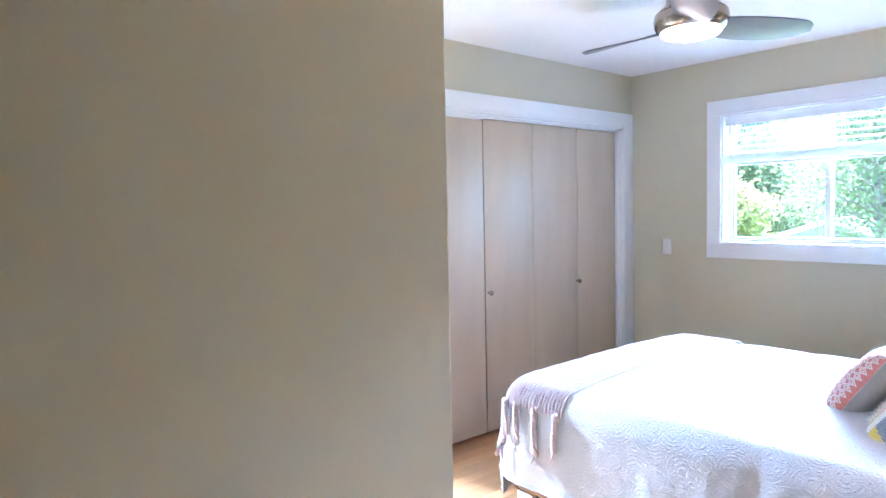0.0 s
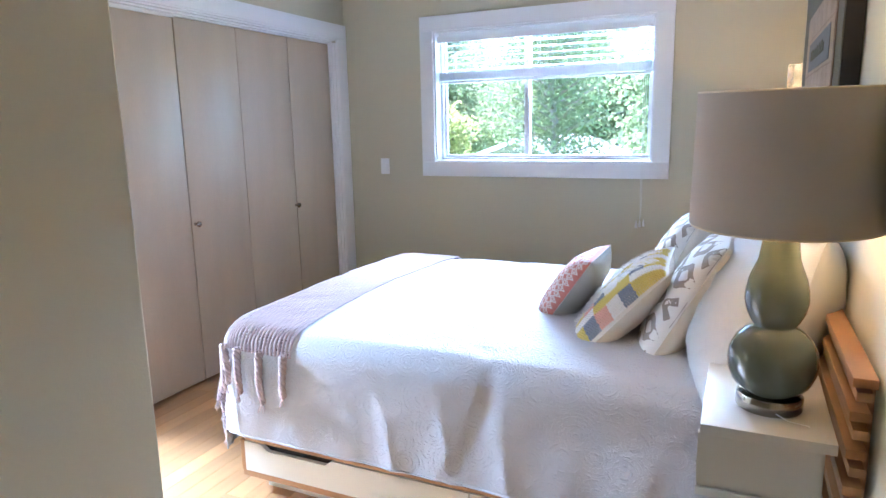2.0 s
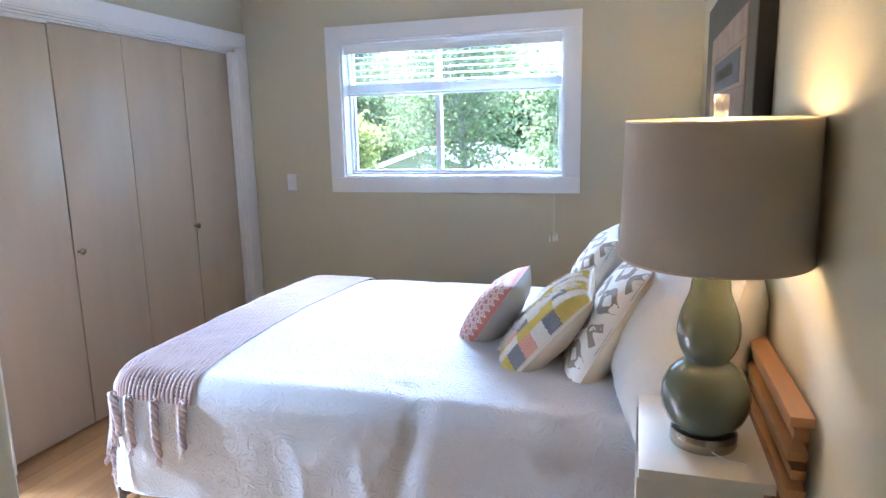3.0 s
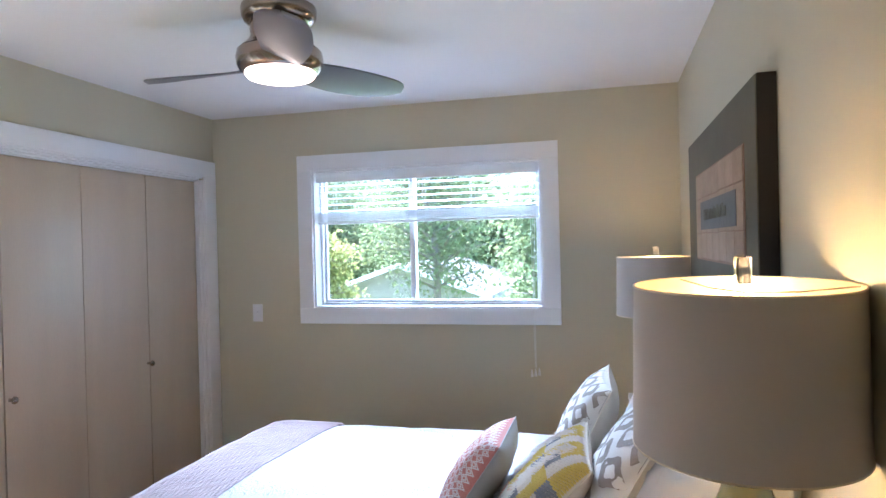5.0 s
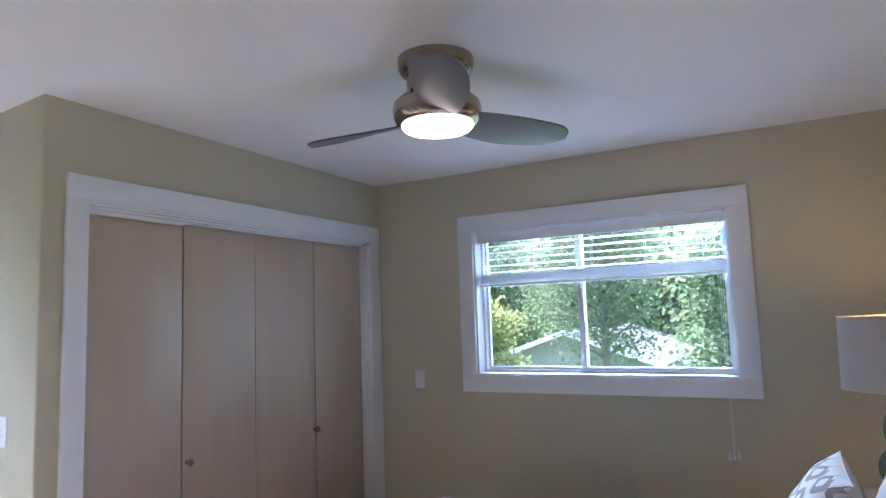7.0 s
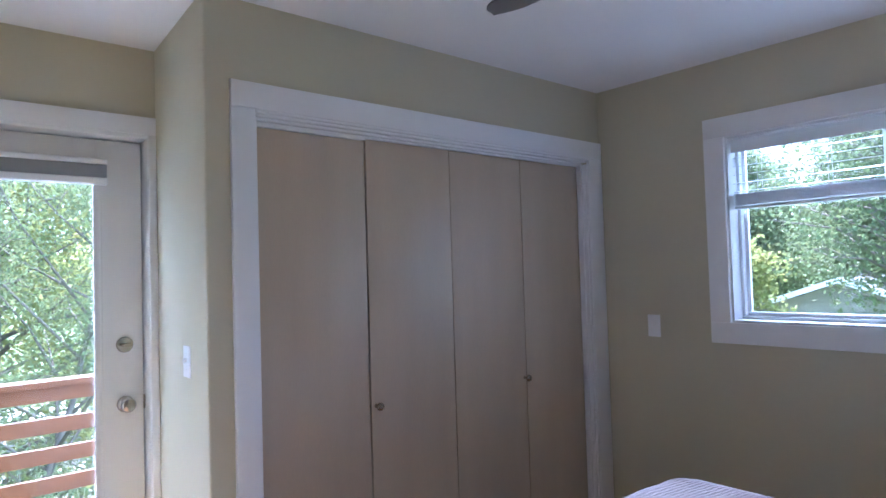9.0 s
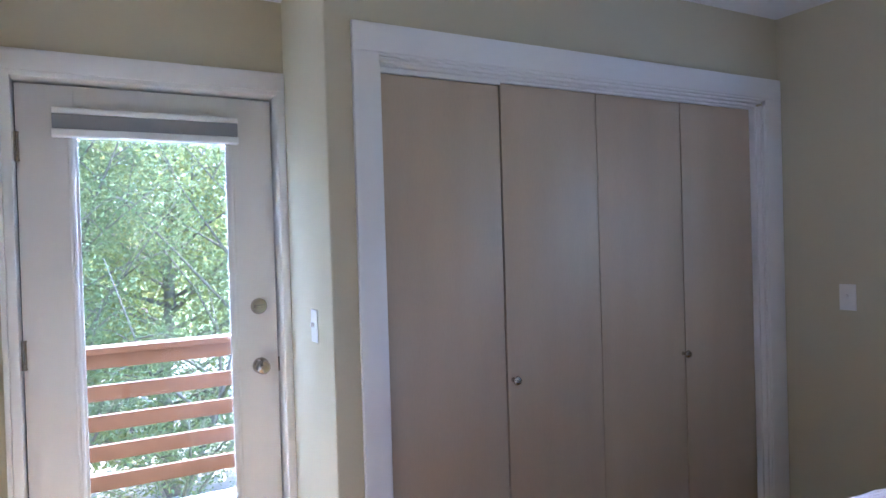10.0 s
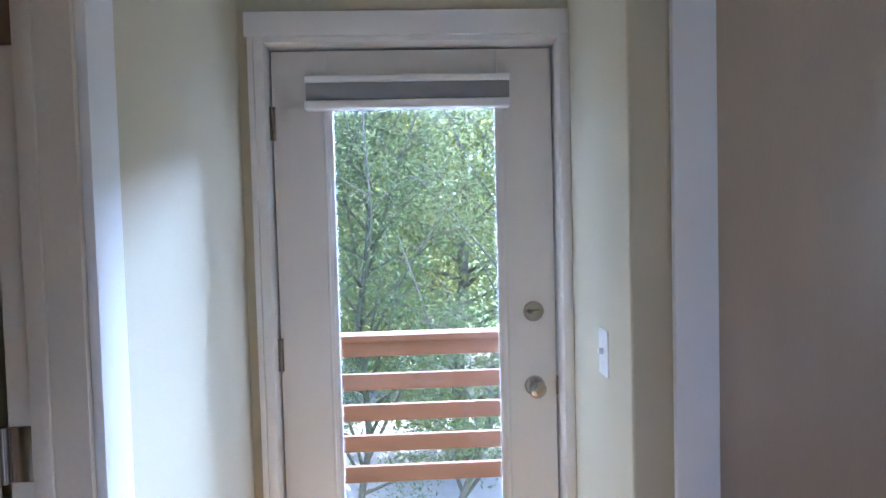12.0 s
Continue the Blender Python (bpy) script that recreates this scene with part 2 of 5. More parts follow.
# ---- structure ----
S = dict(kind="structure")
b = B()
WY0, WY1, WZ0, WZ1 = 2.21, 3.695, 1.185, 2.08
box(b, XE, XE + T, YS - T, WY0, 0, CZ)
box(b, XE, XE + T, WY1, YN + 0.9, 0, CZ)
box(b, XE, XE + T, WY0, WY1, 0, WZ0)
box(b, XE, XE + T, WY0, WY1, WZ1, CZ)
part("wall_east", b, M["wall"], **S)
b = B()
box(b, XH - T, XE, YS - T, YS, 0, CZ)
part("wall_south", b, M["wall"], **S)
CX0, CX1, CZ1 = 4.40, 6.345, 2.075
b = B()
box(b, CX1, XE, YN, YN + 0.12, 0, CZ)
box(b, CX0, CX1, YN, YN + 0.12, CZ1, CZ)
part("wall_north", b, M["wall"], **S)
b = B()
pr = 0.008
outline = [(CX0, YN)]
for k in range(7):
    a = -math.pi / 2 - k / 6 * math.pi / 2
    outline.append((XA + pr + pr * math.cos(a), YN + pr + pr * math.sin(a)))
outline += [(XB, YD), (XA + 0.11, YD), (XA + 0.11, YN + 0.12), (CX0, YN + 0.12)]
lo = [b.verts.new((x, y, 0)) for x, y in outline]
hi = [b.verts.new((x, y, CZ)) for x, y in outline]
for k in range(len(lo)):
    j = (k + 1) % len(lo)
    b.faces.new((lo[k], lo[j], hi[j], hi[k]))
b.faces.new(lo), b.faces.new(hi)
bmesh.ops.recalc_face_normals(b, faces=b.faces)
part("wall_closet_corner", b, M["wall"], smooth=50, **S)
b = B()
box(b, XA + 0.11, XE, YN + 0.78, YN + 0.9, 0, CZ)
part("wall_closet_back", b, M["trim"], **S)
DX0, DX1, DZ1 = 3.322, 4.238, 2.072
b = B()
box(b, XW - T, DX0 - 0.03, YD, YD + T, 0, CZ)
box(b, DX1 + 0.012, XB + 0.11, YD, YD + T, 0, CZ)
box(b, DX0 - 0.03, DX1 + 0.012, YD, YD + T, DZ1 + 0.03, CZ)
part("wall_alcove", b, M["wall"], **S)
SY0, SY1 = 3.39, 4.153
b = B()
outline = [(XW, SY0), (XW - 0.12, SY0), (XW - 0.12, YH + 0.12), (XH - T, YH + 0.12), (XH - T, YH)]
for k in range(7):
    a = -math.pi / 2 + k / 6 * math.pi / 2
    outline.append((XW - pr + pr * math.cos(a), YH + pr + pr * math.sin(a)))
lo = [b.verts.new((x, y, 0)) for x, y in outline]
hi = [b.verts.new((x, y, CZ)) for x, y in outline]
for k in range(len(lo)):
    j = (k + 1) % len(lo)
    b.faces.new((lo[k], lo[j], hi[j], hi[k]))
b.faces.new(lo), b.faces.new(hi)
bmesh.ops.recalc_face_normals(b, faces=b.faces)
part("wall_hall_corner", b, M["wall"], smooth=50, **S)
b = B()
box(b, XW - 0.12, XW, SY0, SY1, 2.06, CZ)
box(b, XW - 0.12, XW, SY1, YD, 0, CZ)
part("wall_west", b, M["wall"], **S)
b = B()
box(b, XH - T, XH, YS, YH, 0, CZ)
part("wall_hall_end", b, M["wall"], **S)
# small room behind the side door
b = B()
box(b, 1.6, XW - 0.12, YD, YD + T, 0, CZ)
box(b, 1.5, 1.6, YH + 0.12, YD + T, 0, CZ)
part("wall_side_room", b, M["wall"], **S)
b = B()
box(b, XH - T, XE + T, YS - T, YD + T, CZ, CZ + 0.12)
part("ceiling", b, M["ceil"], **S)


def casing(name, bm):
    return part(name, bm, M["trim"], smooth=40, **S)


# window casing and jambs
b = B()
TX = XE - 0.020
box(b, TX, XE, WY0 - 0.1, WY1 + 0.1, WZ1, WZ1 + 0.098, 0.003)
box(b, TX, XE, WY0 - 0.1, WY1 + 0.1, WZ0 - 0.1, WZ0, 0.003)
box(b, TX, XE, WY0 - 0.1, WY0, WZ0, WZ1, 0.003)
box(b, TX, XE, WY1, WY1 + 0.1, WZ0, WZ1, 0.003)
casing("trim_window", b)
b = B()
jt = 0.012
box(b, XE - 0.004, XE + T, WY0, WY0 + jt, WZ0, WZ1, 0.002)
box(b, XE - 0.004, XE + T, WY1 - jt, WY1, WZ0, WZ1, 0.002)
box(b, XE - 0.004, XE + T, WY0 + jt, WY1 - jt, WZ1 - jt, WZ1, 0.002)
box(b, XE - 0.004, XE + T, WY0 + jt, WY1 - jt, WZ0, WZ0 + jt, 0.002)
casing("trim_window_jamb", b)

# closet casing
b = B()
box(b, CX0 - 0.09, XE - 0.005, YN - 0.020, YN, CZ1, CZ1 + 0.095, 0.003)
box(b, CX0 - 0.09, CX0, YN - 0.020, YN, 0, CZ1, 0.003)
box(b, CX1 + 0.01, XE - 0.005, YN - 0.020, YN, 0, CZ1, 0.003)
for i, (o, d) in enumerate(((0.0, 0.010), (0.011, 0.022), (0.022, 0.045))):
    box(b, CX0 + 0.001, CX1 + 0.01 - o, YN - 0.016 + 0.9 * d - 0.01, YN + 0.11, CZ1 - 0.011 * (i + 1), CZ1 - 0.011 * i, 0.002)
    box(b, CX1 + 0.01 - 0.011 * (i + 1), CX1 + 0.01 - 0.011 * i, YN - 0.016 + 0.9 * d - 0.01, YN + 0.11, 0, CZ1 - 0.033, 0.002)
box(b, CX0, CX0 + 0.012, YN, YN + 0.11, 0, CZ1 - 0.033, 0.002)
casing("trim_closet", b)

# balcony door casing
b = B()
YT = YD - 0.018
box(b, XW + 0.022, XB - 0.002, YT, YD, DZ1 + 0.02, DZ1 + 0.096, 0.003)
box(b, XW + 0.03, DX0 - 0.0345, YT, YD, 0, DZ1 + 0.02, 0.003)
box(b, DX1 + 0.005, XB - 0.002, YT, YD, 0, DZ1 + 0.02, 0.003)
casing("trim_balcony_door", b)
b = B()
box(b, DX0 - 0.034, DX0 - 0.004, YD - 0.01, YD + T, 0, DZ1 + 0.02, 0.003)
box(b, DX1 + 0.003, DX1 + 0.012, YD - 0.005, YD + T, 0, DZ1 + 0.02, 0.002)
box(b, DX0 - 0.004, DX1 + 0.003, YD - 0.01, YD + T, DZ1 + 0.003, DZ1 + 0.03, 0.003)
box(b, DX0 - 0.004, DX1 + 0.003, YD + 0.02, YD + T + 0.04, 0.0, 0.025, 0.004)
casing("trim_balcony_door_jamb", b)
# black strips behind the door's edges paint the shade of its gap
b = B()
box(b, DX0 - 0.004, DX0 + 0.012, YD + 0.1135, YD + 0.125, 0.03, DZ1 + 0.003)
box(b, DX1 - 0.012, DX1 + 0.003, YD + 0.1135, YD + 0.125, 0.03, DZ1 + 0.003)
box(b, DX0 + 0.012, DX1 - 0.012, YD + 0.1135, YD + 0.125, DZ1 - 0.012, DZ1 + 0.003)
part("trim_weather_strip", b, M["dark"], **S)

# side door casing and jamb
b = B()
box(b, XW, XW + 0.018, SY0 - 0.1, SY1 + 0.1, 2.06, 2.155, 0.003)
box(b, XW, XW + 0.018, SY1, SY1 + 0.1, 0, 2.06, 0.003)
box(b, XW, XW + 0.018, SY0 - 0.1, SY0, 0, 2.06, 0.003)
box(b, XW - 0.125, XW + 0.002, SY0 + 0.001, SY0 + 0.015, 0, 2.045, 0.003)
box(b, XW - 0.125, XW + 0.002, SY0 + 0.001, SY1 - 0.001, 2.045, 2.059, 0.003)
casing("trim_side_door", b)
b = B()
box(b, XW - 0.125, XW + 0.002, SY1 - 0.015, SY1 - 0.001, 0, 2.045, 0.003)
box(b, XW - 0.085, XW - 0.055, SY1 - 0.024, SY1 - 0.0155, 0, 2.045, 0.003)
part("trim_side_door_jamb", b, mat("worn_cream_paint", (0.66, 0.59, 0.48), 0.5, var=0.08, scale=6, fine=0.05, bump=0.1, bscale=40), smooth=40, **S)

# baseboards
b = B()
bh = 0.13
box(b, XE - 0.014, XE, YS, YN - 0.02, 0, bh, 0.003)
box(b, XH, XE - 0.014, YS, YS + 0.014, 0, bh, 0.003)
box(b, XH, XW - 0.02, YH - 0.014, YH, 0, bh, 0.003)
box(b, XW, XW + 0.014, YH + 0.02, SY0 - 0.1, 0, bh, 0.003)
box(b, XW, XW + 0.014, SY1 + 0.1, YD - 0.02, 0, bh, 0.003)
part("baseboard", b, M["trim"], smooth=40, **S)
b = B()
box(b, -0.014, 0, 0.02, YD - YN - 0.03, 0, bh, 0.003)
bmesh.ops.transform(b, matrix=Matrix.Translation((XA, YN, 0)) @ Matrix.Rotation(-math.atan2(XB - XA, YD - YN), 4, "Z"), verts=b.verts)
part("baseboard", b, M["trim"], smooth=40, **S)


# ---- window ----
def window_unit():
    w = thing("window_1", (XE + 0.09, (WY0 + WY1) / 2, WZ0 + jt), "white vinyl sliding window with two panes and a narrow meeting stile", kind="structure")
    x0, x1 = XE + 0.078, XE + 0.134
    y0, y1, z0, z1 = WY0 + jt, WY1 - jt, WZ0 + jt, WZ1 - jt
    b = B()
    f = 0.016
    box(b, x0, x1, y0, y1, z0, z0 + f, 0.003)
    box(b, x0, x1, y0, y1, z1 - f, z1, 0.003)
    box(b, x0, x1, y0, y0 + f, z0 + f, z1 - f, 0.003)
    box(b, x0, x1, y1 - f, y1, z0 + f, z1 - f, 0.003)
    part("window_frame", b, M["vinyl"], w, smooth=40)
    ym = 3.045
    for nm, a, c, xo in (("sash", y0 + f, ym + 0.02, 0.012), ("sash", ym - 0.02, y1 - f, 0.034)):
        b = B()
        s = 0.018
        a1, c1 = (s, 0.034) if a == y0 + f else (0.034, s)
        xa, xb = x0 + xo - 0.006, x0 + xo + 0.014
        zz0, zz1 = z0 + f, z1 - f
        box(b, xa, xb, a, c, zz0, zz0 + s, 0.003)
        box(b, xa, xb, a, c, zz1 - s, zz1, 0.003)
        box(b, xa, xb, a, a + a1, zz0 + s, zz1 - s, 0.003)
        box(b, xa, xb, c - c1, c, zz0 + s, zz1 - s, 0.003)
        sh = part("sash", b, M["vinyl"], w, smooth=40)
        b = B()
        box(b, xa + 0.008, xa + 0.012, a + a1, c - c1, zz0 + s, zz1 - s)
        g = part("pane", b, M["glass"], sh, "clear window glass")
        g.visible_shadow = False
    b = B()
    box(b, x0 - 0.012, x0 - 0.001, ym - 0.012, ym + 0.012, 1.62, 1.68, 0.003)
    part("latch", b, M["vinyl"], w, smooth=40)
    return w


window_unit()


# ---- balcony door ----
def balcony_door():
    d = thing("door_1", ((DX0 + DX1) / 2, YD + 0.07, 0.025), "closed cream balcony door with one full glass light", kind="structure")
    y0, y1 = YD + 0.068, YD + 0.112
    GX0, GX1, GZ0, GZ1 = 3.507, 4.055, 0.26, 1.90
    x0, x1, z0, z1 = DX0 + 0.002, DX1 - 0.004, 0.03, DZ1 - 0.005
    b = B()
    box(b, x0, GX0, y0, y1, z0, z1, 0.002)
    box(b, GX1, x1, y0, y1, z0, z1, 0.002)
    box(b, GX0, GX1, y0, y1, z0, GZ0, 0)
    box(b, GX0, GX1, y0, y1, GZ1, z1, 0)
    part("door_panel", b, M["doorpaint"], d, smooth=40)
    b = B()
    for i, (w, dp) in enumerate(((0.012, 0.012), (0.022, 0.007))):
        o = 0 if i == 0 else 0.012
        box(b, GX0 - o - (0.0 if i == 0 else 0.010), GX0 - o + (0.012 if i == 0 else 0), y0 - dp, y0, GZ0 - 0.022, GZ1 + 0.022, 0.003)
        box(b, GX1 + o - (0.012 if i == 0 else 0), GX1 + o + (0.0 if i == 0 else 0.010), y0 - dp, y0, GZ0 - 0.022, GZ1 + 0.022, 0.003)
    box(b, GX0 + 0.012, GX1 - 0.012, y0 - 0.012, y0, GZ0 - 0.022, GZ0, 0.003)
    part("glass_stop", b, M["doorpaint"], d, smooth=40)
    b = B()
    box(b, GX0 - 0.004, GX1 + 0.004, y0 + 0.018, y0 + 0.024, GZ0 - 0.004, GZ1 + 0.004)
    part("pane", b, M["glass"], d, "clear door glass").visible_shadow = False
    for z in (0.28, 1.085, 1.835):
        b = B()
        lathe(b, [(0.010, z - 0.05), (0.010, z + 0.05)], (x0 + 0.001, y0 - 0.009, 0), 12)
        for q in (-0.05, 0.05):
            lathe(b, [(0.0115, z + q - 0.003), (0.0115, z + q + 0.003)], (x0 + 0.001, y0 - 0.009, 0), 12)
        box(b, x0 - 0.03, x0 - 0.006, y0 - 0.004, y0 - 0.002, z - 0.05, z + 0.05)
        part("hinge", b, M["fanmetal"], d, smooth=40)
    hx = 4.160
    b = B()
    lathe(b, [(0.034, 0), (0.034, -0.006), (0.030, -0.012), (0.0, -0.013)], (hx, y0 - 0.001, 1.201), 28, "y")
    db = part("deadbolt", b, M["nickel"], d, "brushed nickel deadbolt", smooth=50)
    b = B()
    box(b, hx - 0.020, hx + 0.020, y0 - 0.030, y0 - 0.013, 1.201 - 0.006, 1.201 + 0.006, 0.003)
    part("thumb_turn", b, M["nickel"], db, smooth=40)
    b = B()
    lathe(b, [(0.034, 0), (0.034, -0.005), (0.028, -0.012), (0.014, -0.018), (0.013, -0.030), (0.022, -0.036), (0.029, -0.047), (0.029, -0.056), (0.023, -0.064), (0.0, -0.066)], (hx, y0 - 0.001, 0.951), 28, "y")
    kn = part("doorknob", b, M["nickel"], d, "round brushed nickel doorknob with a keyhole", smooth=50)
    b = B()
    lathe(b, [(0.011, 0), (0.011, -0.003), (0.0, -0.0032)], (hx, y0 - 0.066, 0.951), 20, "y")
    box(b, hx - 0.0015, hx + 0.0015, y0 - 0.071, y0 - 0.068, 0.945, 0.957)
    part("keyhole", b, M["fanmetal"], kn, smooth=40)
    b = B()
    box(b, x1 - 0.001, x1 + 0.006, y0 - 0.004, y0 + 0.02, 0.92, 0.98, 0.001)
    part("strike_plate", b, M["nickel"], d)
    return d, GX0, GX1, GZ0, GZ1, y0


_, GX0, GX1, GZ0, GZ1, DYF = balcony_door()

# roller blind on the door
rb = thing("door_blind", ((GX0 + GX1) / 2, DYF - 0.03, 1.93), "rolled-up grey cellular blind with white rails on the balcony door", "blind")
bx0, bx1 = 3.437, 4.092
b = B()
box(b, bx0, bx1, DYF - 0.050, DYF - 0.001, 1.957, 1.979, 0.006, 3)
part("head_rail", b, M["vinyl"], rb, "white head rail", smooth=40)
b = B()
box(b, bx0 + 0.002, bx1 - 0.002, DYF - 0.044, DYF - 0.004, 1.9015, 1.9565, 0.004)
part("pleats", b, M["blindcloth"], rb, "folded grey cellular fabric", smooth=40)
b = B()
box(b, bx0 - 0.003, bx1 + 0.001, DYF - 0.052, DYF - 0.002, 1.872, 1.901, 0.007, 3)
part("bottom_rail", b, M["vinyl"], rb, "white bottom rail", smooth=40)

# ---- side door, open into the small room ----
sd = thing("door_2", (XW - 0.13, SY1 - 0.03, 0.01), "birch-coloured side door standing open into a small room", kind="structure")
b = B()
box(b, XW - 0.12 - 0.78, XW - 0.135, SY1 - 0.060, SY1 - 0.022, 0.01, 2.04, 0.003)
part("door_panel", b, M["birch"], sd, smooth=40)
for z in (0.3, 1.15, 1.84):
    b = B()
    box(b, XW - 0.122, XW - 0.086, SY1 - 0.018, SY1 - 0.0145, z - 0.045, z + 0.045, 0.001)
    lathe(b, [(0.007, z - 0.045), (0.007, z + 0.045)], (XW - 0.129, SY1 - 0.020, 0), 10)
    part("hinge", b, M["fanmetal"], sd, smooth=40)

# ---- closet doors ----
gaps = [0.002, 0.0042, 0.0018, 0.0030, 0.003]
seams = [4.425, 4.902, 5.367, 5.848, 6.315]
for pair in (0, 2):
    c = thing("bifold_door", ((seams[pair] + seams[pair + 2]) / 2, YN + 0.055, 0.015), "closed pale birch veneer bifold closet door with a small round knob", "closet door", "closet doors")
    for k in (pair, pair + 1):
        b = B()
        box(b, seams[k] + gaps[k], seams[k + 1] - gaps[k + 1], YN + 0.038, YN + 0.070, 0.015, 2.031 if k else 2.022, 0.0018)
        leaf = part("door_leaf", b, M["birch"], c, smooth=40)
    kx = 4.928 if pair == 0 else 5.832
    b = B()
    lathe(b, [(0.009, 0), (0.006, -0.006), (0.006, -0.016), (0.013, -0.021), (0.017, -0.028), (0.015, -0.036), (0.008, -0.040), (0.0, -0.041)], (kx, YN + 0.038, 0.925), 24, "y")
    part("knob", b, M["nickel"], c, "small round nickel knob", smooth=50)
b = B()
box(b, CX0 + 0.012, CX1, YN + 0.030, YN + 0.075, 2.033, 2.041, 0.001)
# extra white strip over the first leaf, standing in for the track's glint
box(b, CX0 + 0.012, seams[1], YN + 0.0301, YN + 0.0365, 2.0235, 2.033)
tr = part("closet_track", b, M["trim"], label="thin metal track above the closet doors, whitened for its glint")
tagged(tr, category="door track")


# ---- switches ----
def switch(name, at, nrm, label):
    s = thing(name, at, label, "light switch", "switches")
    b = B()
    box(b, -0.036, 0.036, -0.006, 0, -0.058, 0.058, 0.003, 3)
    p = [b]
    b2 = B()
    box(b2, -0.005, 0.005, -0.018, -0.006, -0.002, 0.012, 0.002)
    b3, b4 = B(), B()
    for q, z in ((b3, -0.03), (b4, 0.03)):
        lathe(q, [(0.0028, 0), (0.0028, -0.0015), (0, -0.0016)], (0, -0.006, z), 10, "y")
    for nm, q, mt in (("plate", b, M["plastic"]), ("toggle", b2, M["plastic"]), ("screw", b3, M["trim"]), ("screw", b4, M["trim"])):
        me = bpy.data.meshes.new(nm)
        q.to_mesh(me), q.free()
        me.materials.append(mt)
        o = new(nm, me)
        o.parent = s
    s.rotation_euler[2] = nrm
    return s


switch("light_switch", (XE, 4.114, 1.152), radians(-90), "white toggle switch on the sage wall beside the closet")
switch("light_switch", (4.2405, 4.675, 1.166), radians(-90), "white toggle switch on the alcove wall by the balcony door")

# ---- bed ----
BX0, BX1, BY0, BY1 = 4.10, 5.64, 1.48, 3.47
MT = 0.684                        # height of the made bed
bed = thing("bed", ((BX0 + BX1) / 2, (BY0 + BY1) / 2, 0), "low white storage bed with birch edges and drawers along its side", "bed")
b = B()
box(b, BX0 + 0.06, BX1 - 0.06, BY0, BY1 - 0.08, 0, 0.06, 0.002)
part("plinth", b, M["bedwhite"], bed, smooth=40)
b = B()
box(b, BX0 + 0.004, BX1 - 0.004, BY0, BY1 - 0.004, 0.06, 0.085, 0.002)
box(b, BX0 + 0.002, BX0 + 0.02, BY1 - 0.022, BY1, 0.085, 0.215, 0.002)
box(b, BX1 - 0.02, BX1 - 0.002, BY1 - 0.022, BY1, 0.085, 0.215, 0.002)
box(b, BX0 + 0.004, BX1 - 0.004, BY0, BY1 - 0.022, 0.215, 0.228, 0.002)
part("frame_edge", b, M["beech"], bed, "birch edge strip", smooth=40)
b = B()
box(b, BX0 + 0.02, BX1 - 0.02, BY1 - 0.02, BY1 - 0.002, 0.085, 0.215, 0.002)
part("footboard", b, M["bedwhite"], bed, smooth=40)
for side in (0, 1):
    for a, c in ((BY0 + 0.01, 2.47), (2.476, BY1 - 0.024)):
        b = B()
        x0, x1 = (BX0, BX0 + 0.018) if side == 0 else (BX1 - 0.018, BX1)
        h0, h1 = c - 0.42, c - 0.08
        outer = [(a, 0.088), (c, 0.088), (c, 0.212), (h1, 0.212), (h1 - 0.035, 0.188), (h0 + 0.035, 0.188), (h0, 0.212), (a, 0.212)]
        f0 = [b.verts.new((x0, y, z)) for y, z in outer]
        f1 = [b.verts.new((x1, y, z)) for y, z in outer]
        b.faces.new(f0), b.faces.new(f1[::-1])
        for k in range(8):
            b.faces.new((f0[k], f0[(k + 1) % 8], f1[(k + 1) % 8], f1[k]))
        bmesh.ops.recalc_face_normals(b, faces=b.faces)
        part("drawer_front", b, M["bedwhite"], bed, "white drawer front with a cut-out grip")
# solid black block in place of the shade behind the grips
b = B()
box(b, BX0 + 0.03, BX1 - 0.03, BY0, BY1 - 0.03, 0.088, 0.21)
part("drawer_box", b, M["dark"], bed, "solid black fill painting the shade inside the drawers")
b = B()
box(b, BX0 + 0.02, BX1 - 0.02, BY0 + 0.02, BY1 - 0.02, 0.23, 0.625, 0.06, 4)
part("mattress", b, M["linen"], bed, "white mattress", smooth=40)

# headboard of slats
hb = thing("headboard", (4.84, YS + 0.03, 0), "slatted solid birch headboard fixed to the wall", "headboard")
HX0, HX1 = 3.655, 6.08
b = B()
box(b, HX0, HX1, YS + 0.010, YS + 0.054, 0.925, 0.945, 0.003)
part("top_rail", b, M["beech"], hb, smooth=40)
for k in range(18):
    z1 = 0.916 - 0.0395 * k
    b = B()
    w = 0.027 if k % 2 == 0 else 0.036
    box(b, HX0 + (0.0 if k % 2 else 0.004), HX1, YS + 0.018, YS + 0.018 + w, z1 - 0.020, z1, 0.002)
    part("slat", b, M["beech"], hb, smooth=40)
for x in (HX0 + 0.10, 4.3, 5.4, HX1 - 0.10):
    b = B()
    box(b, x - 0.03, x + 0.03, YS + 0.002, YS + 0.017, 0.06, 0.92, 0.002)
    part("upright", b, M["beech"], hb, smooth=40)


